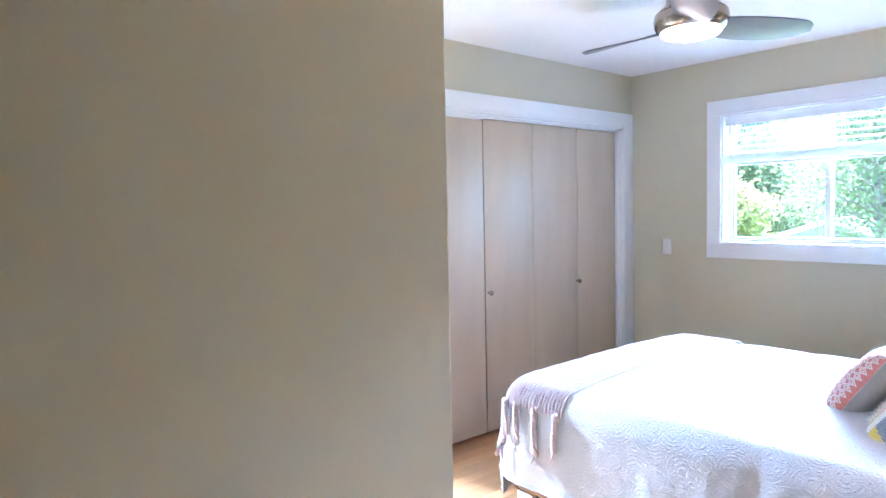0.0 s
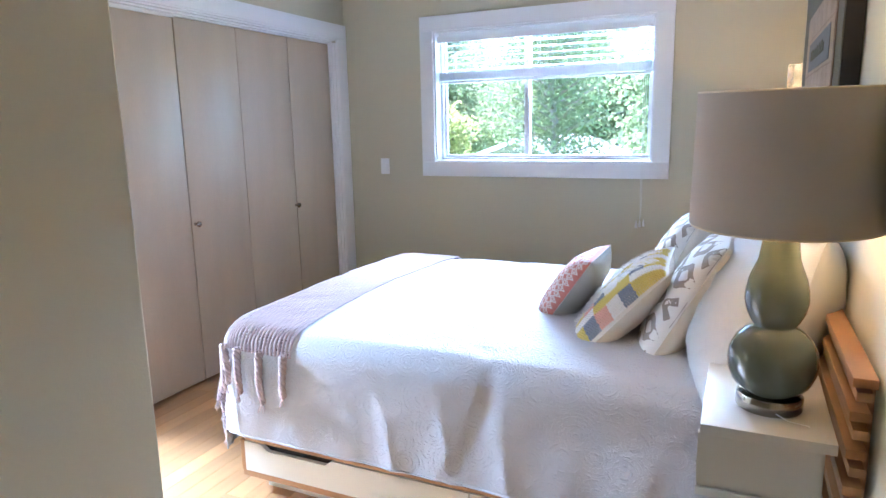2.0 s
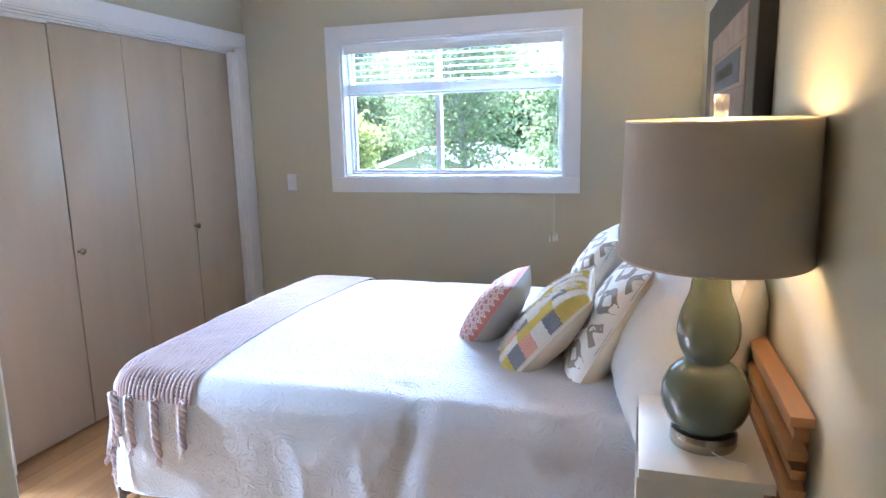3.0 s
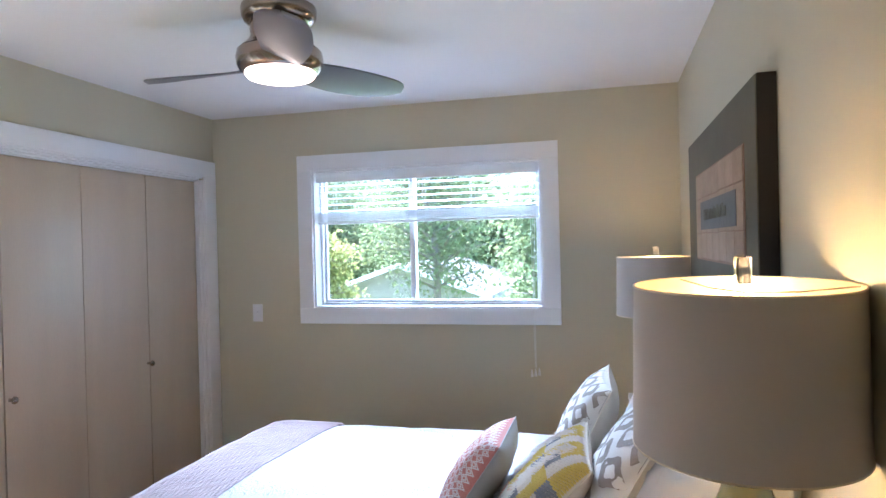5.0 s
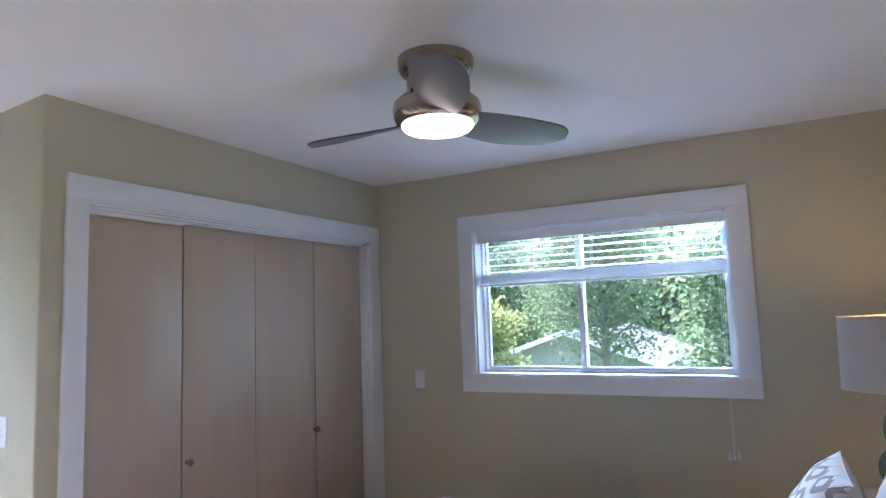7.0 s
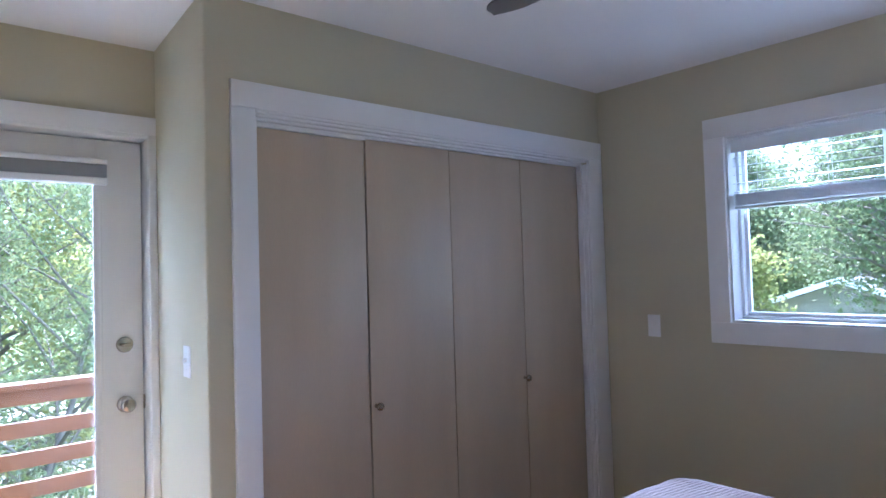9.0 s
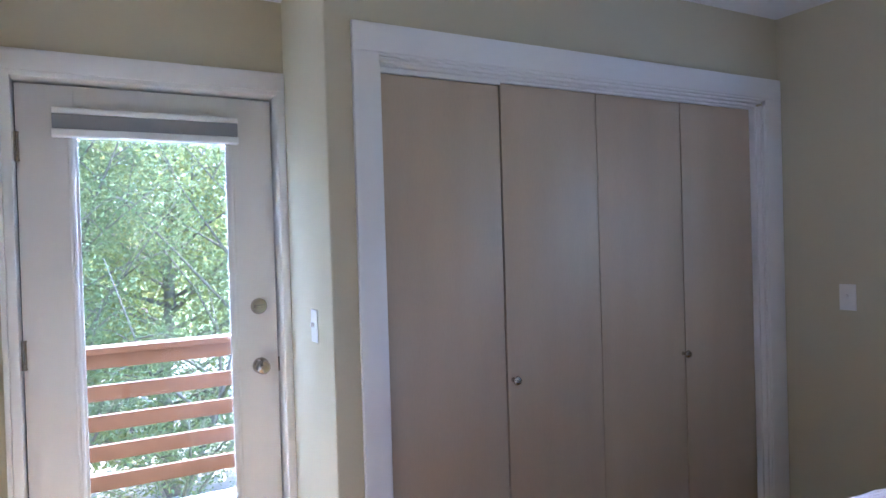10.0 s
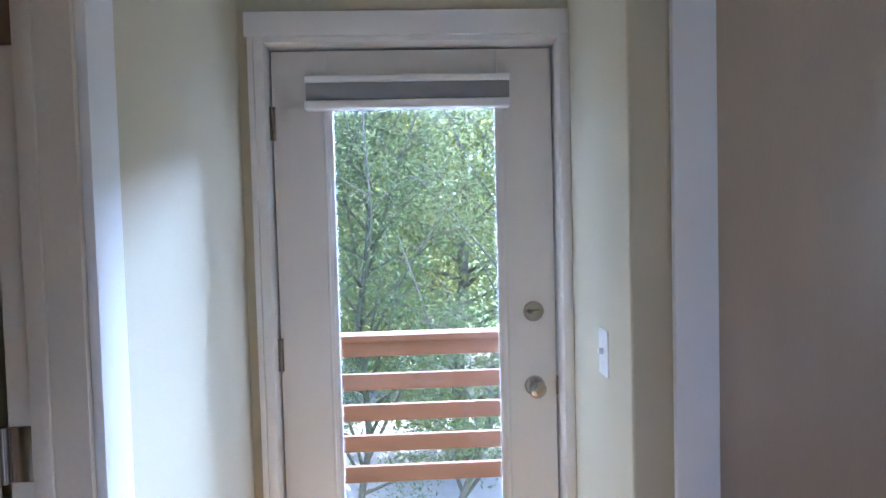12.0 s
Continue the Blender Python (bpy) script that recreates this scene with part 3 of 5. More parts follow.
# ---- bedside shelves ----
def bedside(xc, name="bedside_shelf"):
    x0, x1 = xc - 0.2, xc + 0.195
    y0, y1, z1 = YS + 0.062, YS + 0.32, 0.79
    s = thing(name, (xc, y0, z1 - 0.2), "cream bedside shelf hung on the slatted headboard", "bedside shelf", "bedside shelves")
    b = B()
    box(b, x0, x1, y0, y1, z1 - 0.024, z1, 0.002)
    part("top_board", b, M["shelf"], s, smooth=40)
    b = B()
    box(b, x0 + 0.010, x0 + 0.028, y0 + 0.02, y1 + 0.004, z1 - 0.15, z1 - 0.024, 0.001)
    part("side_panel", b, M["shelf"], s)
    b = B()
    box(b, x1 - 0.028, x1 - 0.010, y0 + 0.02, y1 + 0.004, z1 - 0.15, z1 - 0.024, 0.001)
    part("side_panel", b, M["shelf"], s)
    b = B()
    box(b, x0 + 0.004, x1 - 0.004, y0 + 0.01, y1 + 0.004, z1 - 0.17, z1 - 0.151, 0.002)
    part("bottom_board", b, M["shelf"], s, smooth=40)
    return s


L1, L2 = (3.835, 1.614), (5.90, 1.612)
bedside(3.88)
bedside(5.86)


# ---- lamps ----
def lamp(x, y, z, label, tilt=0.0):
    l = thing("table_lamp", (x, y, z), label, "table lamp", "bedside lamps")
    c = (x, y, 0)
    b = B()
    lathe(b, [(0.0, z), (0.068, z), (0.070, z + 0.004), (0.070, z + 0.030), (0.067, z + 0.034), (0.0, z + 0.034)], c, 40, close=False)
    part("base", b, M["nickel"], l, "brushed nickel base ring", smooth=45)
    b = B()
    prof = [(0.055, 0.034), (0.070, 0.040), (0.090, 0.062), (0.101, 0.088), (0.104, 0.112), (0.100, 0.138), (0.086, 0.164), (0.066, 0.182), (0.051, 0.190), (0.050, 0.195), (0.058, 0.206),
            (0.068, 0.226), (0.073, 0.252), (0.071, 0.276), (0.065, 0.300), (0.056, 0.321), (0.047, 0.342), (0.041, 0.362), (0.037, 0.390), (0.036, 0.423), (0.028, 0.430), (0.0, 0.430)]
    lathe(b, [(r * (0.90 if h < 0.35 else 0.97), z + h) for r, h in prof], c, 48, close=False)
    part("gourd_body", b, M["ceramic"], l, "glazed green-grey double gourd body", smooth=60)
    b = B()
    lathe(b, [(0.014, z + 0.42), (0.014, z + 0.47), (0.02, z + 0.475), (0.02, z + 0.50), (0.0, z + 0.50)], c, 20, close=False)
    tube(b, [(x - 0.055, y, z + 0.50), (x - 0.06, y, z + 0.60), (x - 0.04, y, z + 0.675), (x, y, z + 0.692), (x + 0.04, y, z + 0.675), (x + 0.06, y, z + 0.60), (x + 0.055, y, z + 0.50)], 0.0018, 6)
    part("harp", b, M["nickel"], l, smooth=45)
    lean = Matrix.Translation((x, y, z + 0.43)) @ Matrix.Rotation(-tilt, 4, "Y") @ Matrix.Translation((-x, -y, -z - 0.43))
    st, sb = z + 0.703, z + 0.420
    r0, r1 = 0.190, 0.184
    b = B()
    lathe(b, [(r0, sb), (r1, st)], c, 72, close=False)
    b.transform(lean)
    part("shade", b, M["shade"], l, "oatmeal linen drum shade", smooth=True)
    b = B()
    lathe(b, [(r0 - 0.0015, sb), (r1 - 0.0015, st)], c, 72, close=False)
    b.transform(lean)
    part("shade_lining", b, M["shadein"], l, "gold foil lining", smooth=True)
    for rr, zz in ((r0, sb), (r1, st)):
        b = B()
        n = 72
        tube(b, [(x + (rr - 0.0008) * math.cos(2 * math.pi * k / n), y + (rr - 0.0008) * math.sin(2 * math.pi * k / n), zz) for k in range(n + 1)], 0.0022, 6)
        b.transform(lean)
        part("shade_ring", b, M["shadein"], l, "wire ring in the shade's edge", smooth=45)
    for k in range(3):
        b = B()
        a = 2 * math.pi * k / 3 + 0.5
        tube(b, [(x, y, st - 0.012), (x + 0.09 * math.cos(a), y + 0.09 * math.sin(a), st - 0.012), (x + (r1 - 0.003) * math.cos(a), y + (r1 - 0.003) * math.sin(a), st - 0.003)], 0.0018, 6)
        b.transform(lean)
        part("spoke", b, M["nickel"], l, smooth=45)
    b = B()
    box(b, x - 0.013, x + 0.013, y - 0.013, y + 0.013, st + 0.003, st + 0.050, 0.002)
    b.transform(lean)
    part("finial", b, M["acrylic"], l, "clear acrylic block finial", smooth=40)
    b = B()
    lathe(b, [(0.0, z + 0.50), (0.013, z + 0.505), (0.016, z + 0.56), (0.027, z + 0.61), (0.031, z + 0.645), (0.025, z + 0.668), (0.0, z + 0.677)], c, 20, close=False)
    part("bulb", b, M["bulb"], l, "lit warm bulb", smooth=True)
    b = B()
    tube(b, [(x - 0.072, y - 0.012, z + 0.012), (x - 0.080, y - 0.035, z + 0.003), (x - 0.088, y - 0.075, z + 0.002), (x - 0.094, y - 0.085, z - 0.02), (x - 0.094, y - 0.10, z - 0.12), (x - 0.10, y - 0.11, z - 0.45)], 0.0010, 8)
    part("cord", b, M["cord"], l, "clear lamp cord", smooth=True)
    return l


LZ = 0.7905
lamp(*L1, LZ, "lit green-grey double-gourd ceramic lamp on the hall-side shelf", radians(1.8))
lamp(*L2, LZ, "lit green-grey double-gourd ceramic lamp with oatmeal shade near the window wall")


# ---- picture ----
pc = thing("wall_picture", ((4.33 + 5.655) / 2, YS + 0.02, 1.34), "abstract olive-grey painting with a cream block and dark band", "painting")
PX0, PX1, PZ0, PZ1, PD = 4.335, 5.655, 1.345, 1.982, 0.048
b = B()
box(b, PX0, PX1, YS + 0.002, YS + PD, PZ0, PZ1, 0.002)
part("canvas_edge", b, M["frame"], pc, "black-brown canvas sides", smooth=40)
b = B()
box(b, PX0 + 0.002, PX1 - 0.002, YS + PD + 0.0005, YS + PD + 0.003, PZ0 + 0.002, PZ1 - 0.002, 0.001)
M["olive"] = mat("olive_grey_paint", (0.135, 0.122, 0.085), 0.8, spec=0.2, var=0.22, scale=5, fine=0.08, bump=0.25, bscale=70)
M["cream"] = mat("aged_cream_paint", (0.40, 0.295, 0.205), 0.8, spec=0.2, var=0.3, scale=9, fine=0.12, fscale=60, bump=0.3, bscale=50)
M["rustline"] = mat("rust_brown_line", (0.25, 0.13, 0.07), 0.6, var=0.3, scale=20)
M["slate"] = mat("slate_band_paint", (0.10, 0.09, 0.085), 0.6, var=0.35, scale=25, bump=0.3, bscale=60)
part("field", b, M["olive"], pc)
IX0, IX1, IZ0, IZ1 = 4.475, 5.41, 1.495, 1.83
fy = YS + PD + 0.003
b = B()
box(b, IX0, IX1, fy + 0.0005, fy + 0.002, IZ0, IZ1)
part("rust_border", b, M["rustline"], pc)
b = B()
cols = np.linspace(IX0 + 0.008, IX1 - 0.008, 8)
for i in range(7):
    jog = 0.004 * (i % 3 - 1)
    for z0, z1 in ((IZ0 + 0.007, IZ0 + 0.10), (IZ0 + 0.103, IZ1 - 0.10), (IZ1 - 0.097, IZ1 - 0.006)):
        b = B()
        box(b, cols[i] + 0.001, cols[i + 1] - 0.001, fy + 0.0025, fy + 0.0045, z0 + jog * 0.3, z1 + jog * 0.3, 0.0008, 1)
        part("cream_block", b, M["cream"], pc)
b = B()
box(b, IX0 + 0.10, IX1 - 0.14, fy + 0.005, fy + 0.0065, 1.61, 1.715, 0.0008)
part("slate_band", b, M["slate"], pc)
b = B()
rr = random.Random(4)
x = IX0 + 0.25
while x < IX1 - 0.22:
    w = rr.uniform(0.012, 0.03)
    box(b, x, x + w, fy + 0.007, fy + 0.008, 1.645, 1.645 + rr.uniform(0.03, 0.045))
    x += w + rr.uniform(0.006, 0.014)
part("marks", b, M["olive"], pc)

# ---- ceiling fan ----
FX, FY = 4.77, 2.995
fan = thing("ceiling_fan", (FX, FY, CZ), "brushed nickel ceiling fan with three silver blades and lit frosted light", "ceiling fan")
c = (FX, FY, 0)
b = B()
lathe(b, [(0.0, CZ - 0.001), (0.135, CZ - 0.001), (0.137, CZ - 0.010), (0.135, CZ - 0.035), (0.126, CZ - 0.052), (0.108, CZ - 0.060), (0.0, CZ - 0.060)], c, 56, close=False)
part("canopy", b, M["fanmetal"], fan, "brushed nickel canopy", smooth=40)
b = B()
lathe(b, [(0.103, CZ - 0.058), (0.106, CZ - 0.085), (0.103, CZ - 0.105), (0.110, CZ - 0.125), (0.128, CZ - 0.142), (0.145, CZ - 0.158)], c, 56, close=False)
part("neck", b, M["fanmetal"], fan, smooth=40)
b = B()
lathe(b, [(0.142, CZ - 0.161), (0.153, CZ - 0.165), (0.158, CZ - 0.190), (0.155, CZ - 0.214), (0.146, CZ - 0.232), (0.135, CZ - 0.240), (0.122, CZ - 0.240)], c, 56, close=False)
part("motor_housing", b, M["fanmetal"], fan, smooth=40)
b = B()
lathe(b, [(0.127, CZ - 0.234), (0.127, CZ - 0.248), (0.118, CZ - 0.258), (0.090, CZ - 0.266), (0.045, CZ - 0.270), (0.0, CZ - 0.271)], c, 56, close=False)
part("light_diffuser", b, M["diffuser"], fan, "lit frosted glass light", smooth=50)
# blades: widest near three fifths of their length, twisted and cupped
BR = 0.585
for k in range(3):
    az = radians(88.5 + 120 * k)
    u = Vector((math.cos(az), math.sin(az), 0))
    v = Vector((-math.sin(az), math.cos(az), 0))
    b = B()
    rows, nc = [], 9
    for i in range(26):
        s = i / 25
        r = 0.085 + (BR - 0.085) * s
        wd = 0.105 * (math.sin(math.pi * (0.16 + 0.60 * s)) ** 0.8) * (1 if s < 0.8 else math.sqrt(max(0.0, 1 - ((s - 0.8) / 0.2) ** 2.2)) * 0.97 + 0.03)
        tw = radians(24 - 12 * s)
        row = []
        for j in range(nc):
            w = (j / (nc - 1) * 2 - 1)
            off = w * wd * 0.86 + 0.010 * math.sin(math.pi * s)
            zc = CZ - 0.222 - 0.004 * s - off * math.tan(tw) * 0.85 + 0.006 * w * w
            row.append(Vector((FX, FY, zc)) + r * u + off * v)
        rows.append(row)
    tv = [[b.verts.new(p + Vector((0, 0, 0.003))) for p in row] for row in rows]
    bv = [[b.verts.new(p - Vector((0, 0, 0.003))) for p in row] for row in rows]
    for i in range(25):
        for j in range(nc - 1):
            b.faces.new((tv[i][j], tv[i + 1][j], tv[i + 1][j + 1], tv[i][j + 1]))
            b.faces.new((bv[i][j], bv[i][j + 1], bv[i + 1][j + 1], bv[i + 1][j]))
        for j in (0, nc - 1):
            b.faces.new((tv[i][j], bv[i][j], bv[i + 1][j], tv[i + 1][j]))
    for i in (0, 25):
        for j in range(nc - 1):
            b.faces.new((tv[i][j], tv[i][j + 1], bv[i][j + 1], bv[i][j]))
    bmesh.ops.recalc_face_normals(b, faces=b.faces)
    part("blade", b, M["blade"], fan, smooth=50)

# ---- window blind ----
wb = thing("window_blind", (XE + 0.03, 2.95, WZ1 - 0.02), "white horizontal slat blind raised to a third of the window", "window blind")
yb0, yb1 = WY0 + jt + 0.008, WY1 - jt - 0.008
bxc = XE + 0.042
b = B()
box(b, bxc - 0.030, bxc - 0.022, yb0, yb1, 2.000, 2.045, 0.003)
box(b, bxc - 0.006, bxc + 0.024, yb0 + 0.003, yb1 - 0.003, 2.030, 2.066, 0.002)
part("valance", b, M["vinyl"], wb, "white valance", smooth=40)
for k in range(5):
    z = 1.978 - 0.041 * k
    b = B()
    box(b, bxc - 0.024, bxc + 0.024, yb0 + 0.006, yb1 - 0.006, z - 0.0016, z + 0.0016, 0.0008, 1)
    bmesh.ops.rotate(b, verts=b.verts, cent=(bxc, 0, z), matrix=Matrix.Rotation(radians(-11 + (k * 7 % 5) * 0.9), 3, "Y"))
    part("slat", b, M["slat"], wb)
for k in range(11):
    z = 1.800 - 0.0052 * k
    b = B()
    sx = 0.0025 * (k % 2)
    box(b, bxc - 0.024 + sx, bxc + 0.024 + sx, yb0 + 0.006, yb1 - 0.006, z - 0.0012, z + 0.0010)
    part("slat", b, M["slat"], wb)
b = B()
box(b, bxc - 0.025, bxc + 0.025, yb0 + 0.006, yb1 - 0.006, 1.728, 1.742, 0.003)
part("bottom_rail", b, M["vinyl"], wb, "white bottom rail", smooth=40)
for y in np.linspace(yb0 + 0.12, yb1 - 0.12, 5):
    for dx in (-0.0262, 0.0262):
        b = B()
        tube(b, [(bxc + dx, y, 2.03), (bxc + dx, y, 1.73)], 0.0011, 4)
        for k in range(3):
            tube(b, [(bxc + dx * 1.04, y - 0.002, 1.794 - 0.018 * k), (bxc + dx * 1.12, y - 0.010, 1.788 - 0.018 * k), (bxc + dx * 1.04, y - 0.004, 1.780 - 0.018 * k)], 0.0012, 4)
        part("ladder_cord", b, M["cord"], wb)
b = B()
for i, y in enumerate((2.262, 2.268, 2.274)):
    tube(b, [(bxc - 0.031, y + 0.01 * (i - 1), 2.0), (XE - 0.026, y, 1.3), (XE - 0.026, y - 0.002 * i, 0.83)], 0.0011, 5)
    lathe(b, [(0.002, 0.832), (0.006, 0.815), (0.009, 0.788), (0.0, 0.785)], (XE - 0.026 - 0.004 * (i == 1), y + 0.016 * (i - 1), -0.005 * i), 10, close=False)
part("pull_cord", b, M["cord"], wb, "white pull cords with clear tassels", smooth=40)


# ---- bedding ----
RC, RE = 0.14, 0.085
HWX, HWY = (BX1 - BX0) / 2 + 0.025, (BY1 - BY0) / 2 + 0.035
CXB, CYB = (BX0 + BX1) / 2, (BY0 + BY1) / 2 + 0.045


def fold(p, d, t):
    soft = (0.5 + 0.5 * math.sin(p * 13 + 2.1 * math.sin(p * 3.1))) * 0.004 * t
    crease = 0.007 * t * max(0.0, math.sin(p * 17 + d * 4 + 3 * math.sin(p * 5.3))) ** 6
    return soft + crease + (0.5 + 0.5 * math.sin(p * 31 - d * 3 + 1.3)) * 0.005 * t


def drape(s, t, up=0.0, relief=True, hang=0.4):
    """A point of the cloth laid on the bed: s and t are its lengths across and along from the middle of the bed."""
    ax, ay = HWX - RC, HWY - RC
    ox, oy = max(0.0, abs(s) - ax), max(0.0, t - ay)
    sx = 1 if s > 0 else -1
    cx, cy = sx * min(abs(s), ax), min(t, ay)
    if ox == 0 and oy == 0:
        x, y, z, nx, ny, nz = cx, cy, MT, 0, 0, 1
        e = 0
    else:
        th = math.atan2(oy, ox)
        e = (ox ** 12.0 + oy ** 12.0) ** (1 / 12.0)
        dx, dy = math.cos(th) * sx, math.sin(th)
        flat = RC - RE
        if e < flat:
            out, z, nx, ny, nz = e, MT, 0, 0, 1
        elif e < flat + RE * math.pi / 2:
            a = (e - flat) / RE
            out, z = flat + RE * math.sin(a), MT - RE * (1 - math.cos(a))
            nx, ny, nz = dx * math.sin(a), dy * math.sin(a), math.cos(a)
        else:
            dn = e - flat - RE * math.pi / 2
            q = min(1.0, dn / 0.35)
            corner = min(ox, oy) / max(1e-6, max(ox, oy))
            p = (cy if ox > oy else cx) + th * 0.35
            out = RC + fold(p, dn, q) + 0.02 * dn + 0.01 * corner * q
            z = MT - RE - dn
            nx, ny, nz = dx, dy, 0
        x, y = cx + dx * out, cy + dy * out
    # the soft crown of the bed
    z += (0.018 * (1 - (s / HWX) ** 2) if abs(s) < HWX else 0) * (1 if t < HWY else 0)
    wob = 0.006 * noise.noise((s * 3.1, t * 2.7, 0.3)) + 0.0035 * noise.noise((s * 9, t * 7, 4.0))
    if relief:
        q = min(1.0, max(0.35, e / 0.2))
        wob += 0.0022 * q * max(0, noise.noise((s * 26, t * 26, 8.0)) - 0.05)
        wob += 0.003 * q * max(0.0, math.sin(s * 62 + 4 * noise.noise((s * 8, t * 8, 1))) * math.sin(t * 62 + 4 * noise.noise((s * 8, t * 8, 5))) - 0.35)
        wob -= 0.012 * max(0, 1 - abs(noise.noise((s * 1.3 + 3, t * 1.3, 2.2))) * 14) * (0.25 if e == 0 else 1) * 0.6
    k = wob + up
    return Vector((CXB + x + nx * k, CYB + y + ny * k, z + nz * k))


def cloth(s0, s1, t0, t1, step, fn):
    ns, ntt = max(2, round((s1 - s0) / step)), max(2, round((t1 - t0) / step))
    ss, tt = np.linspace(s0, s1, ns + 1), np.linspace(t0, t1, ntt + 1)
    v = [fn(a, c) for c in tt for a in ss]
    f = [(j * (ns + 1) + i, j * (ns + 1) + i + 1, (j + 1) * (ns + 1) + i + 1, (j + 1) * (ns + 1) + i) for j in range(ntt) for i in range(ns)]
    return v, f


side = HWX + 0.385
v, f = cloth(-side - 0.0, side, -HWY + 0.02, HWY + 0.483, 0.0125, lambda s, t: drape(s, t, 0.004))
sp = thing("bedspread", (CXB, CYB, MT))
raw("cover", [tuple(p) for p in v], f, M["spread"], sp, smooth=True)
b = B()
tube(b, [drape(-side, t, 0.004) for t in np.linspace(-HWY + 0.02, HWY + 0.483, 160)] + [drape(s, HWY + 0.483, 0.004) for s in np.linspace(-side, side, 180)], 0.004, 6)
part("hem", b, M["spread"], sp, smooth=True)
tagged(sp, "white embossed bedspread hanging in soft folds over the bed", "bedspread")

# knitted throw, laid across the foot of the bed
TT0, TT1 = 0.63, HWY + 0.40


def throw_pt(s, t, up):
    sk = t + 0.06 * math.sin((s + 0.9) * 1.6) - 0.02 * (s + 0.8)
    return drape(s, sk, 0.010 + up, relief=False)


SW, SE_ = -(HWX + 0.04), HWX + 0.12
th = thing("throw_blanket", (CXB, 3.2, MT), "dusty pink ribbed knitted throw with tassels across the bed's foot", "throw blanket")
# taupe ground whose colour also carries the shade between the ribs
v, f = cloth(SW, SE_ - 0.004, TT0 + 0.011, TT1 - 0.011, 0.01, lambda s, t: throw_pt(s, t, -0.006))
raw("knit_ground", [tuple(p) for p in v], f, M["throwbase"], th, "taupe ground, darkened as shade between the ribs", smooth=True)
NR = 46
for i in range(NR):
    tc = TT0 + (TT1 - TT0) * (i + 0.5) / NR
    hw = (TT1 - TT0) / NR * 0.29
    vs, fs = [], []
    n = 150
    prof = [(-1, -0.003), (-0.7, 0.0025), (0, 0.0048), (0.7, 0.0025), (1, -0.003)]
    for k in range(n + 1):
        s = SW + (SE_ - SW) * k / n
        knit = 0.0012 * math.sin(k * 1.0 + i)
        for w, h in prof:
            vs.append(tuple(throw_pt(s, tc + w * hw + knit, h)))
    for k in range(n):
        for j in range(4):
            a = k * 5 + j
            fs.append((a, a + 1, a + 6, a + 5))
    raw("rib", vs, fs, M["throw"], th, smooth=True)


def braid(name, top, length, lean, seed):
    r_ = random.Random(seed)
    b = B()
    lx, ly = lean
    for ph in (0, 2.1, 4.2):
        pts = []
        for k in range(19):
            q = k / 18
            rad = 0.009 * (1 - 0.3 * q)
            a = q * 17 + ph
            pts.append((top[0] + lx * q + rad * math.cos(a) + 0.006 * math.sin(q * 5 + seed), top[1] + ly * q + rad * math.sin(a) + 0.012 * math.sin(q * 3 + seed), top[2] - length * q))
        tube(b, pts, 0.0088, 6, 0.007)
    e = pts[-1]
    for k in range(9):
        tube(b, [e, (e[0] + r_.uniform(-0.012, 0.004), e[1] + r_.uniform(-0.014, 0.014), e[2] - r_.uniform(0.02, 0.04))], 0.0016, 4)
    return part(name, b, M["throw"], th, "twisted pink wool tassel", smooth=True)


for i, t in enumerate((0.66, 0.765, 0.87, 0.975, 1.06, 1.13, 1.2, 1.28)):
    p = throw_pt(SW + 0.008, t, 0.012)
    braid("tassel", p, 0.155 + 0.02 * (i * 5 % 3), (-0.014, 0.01 * (i % 3 - 1)), i)


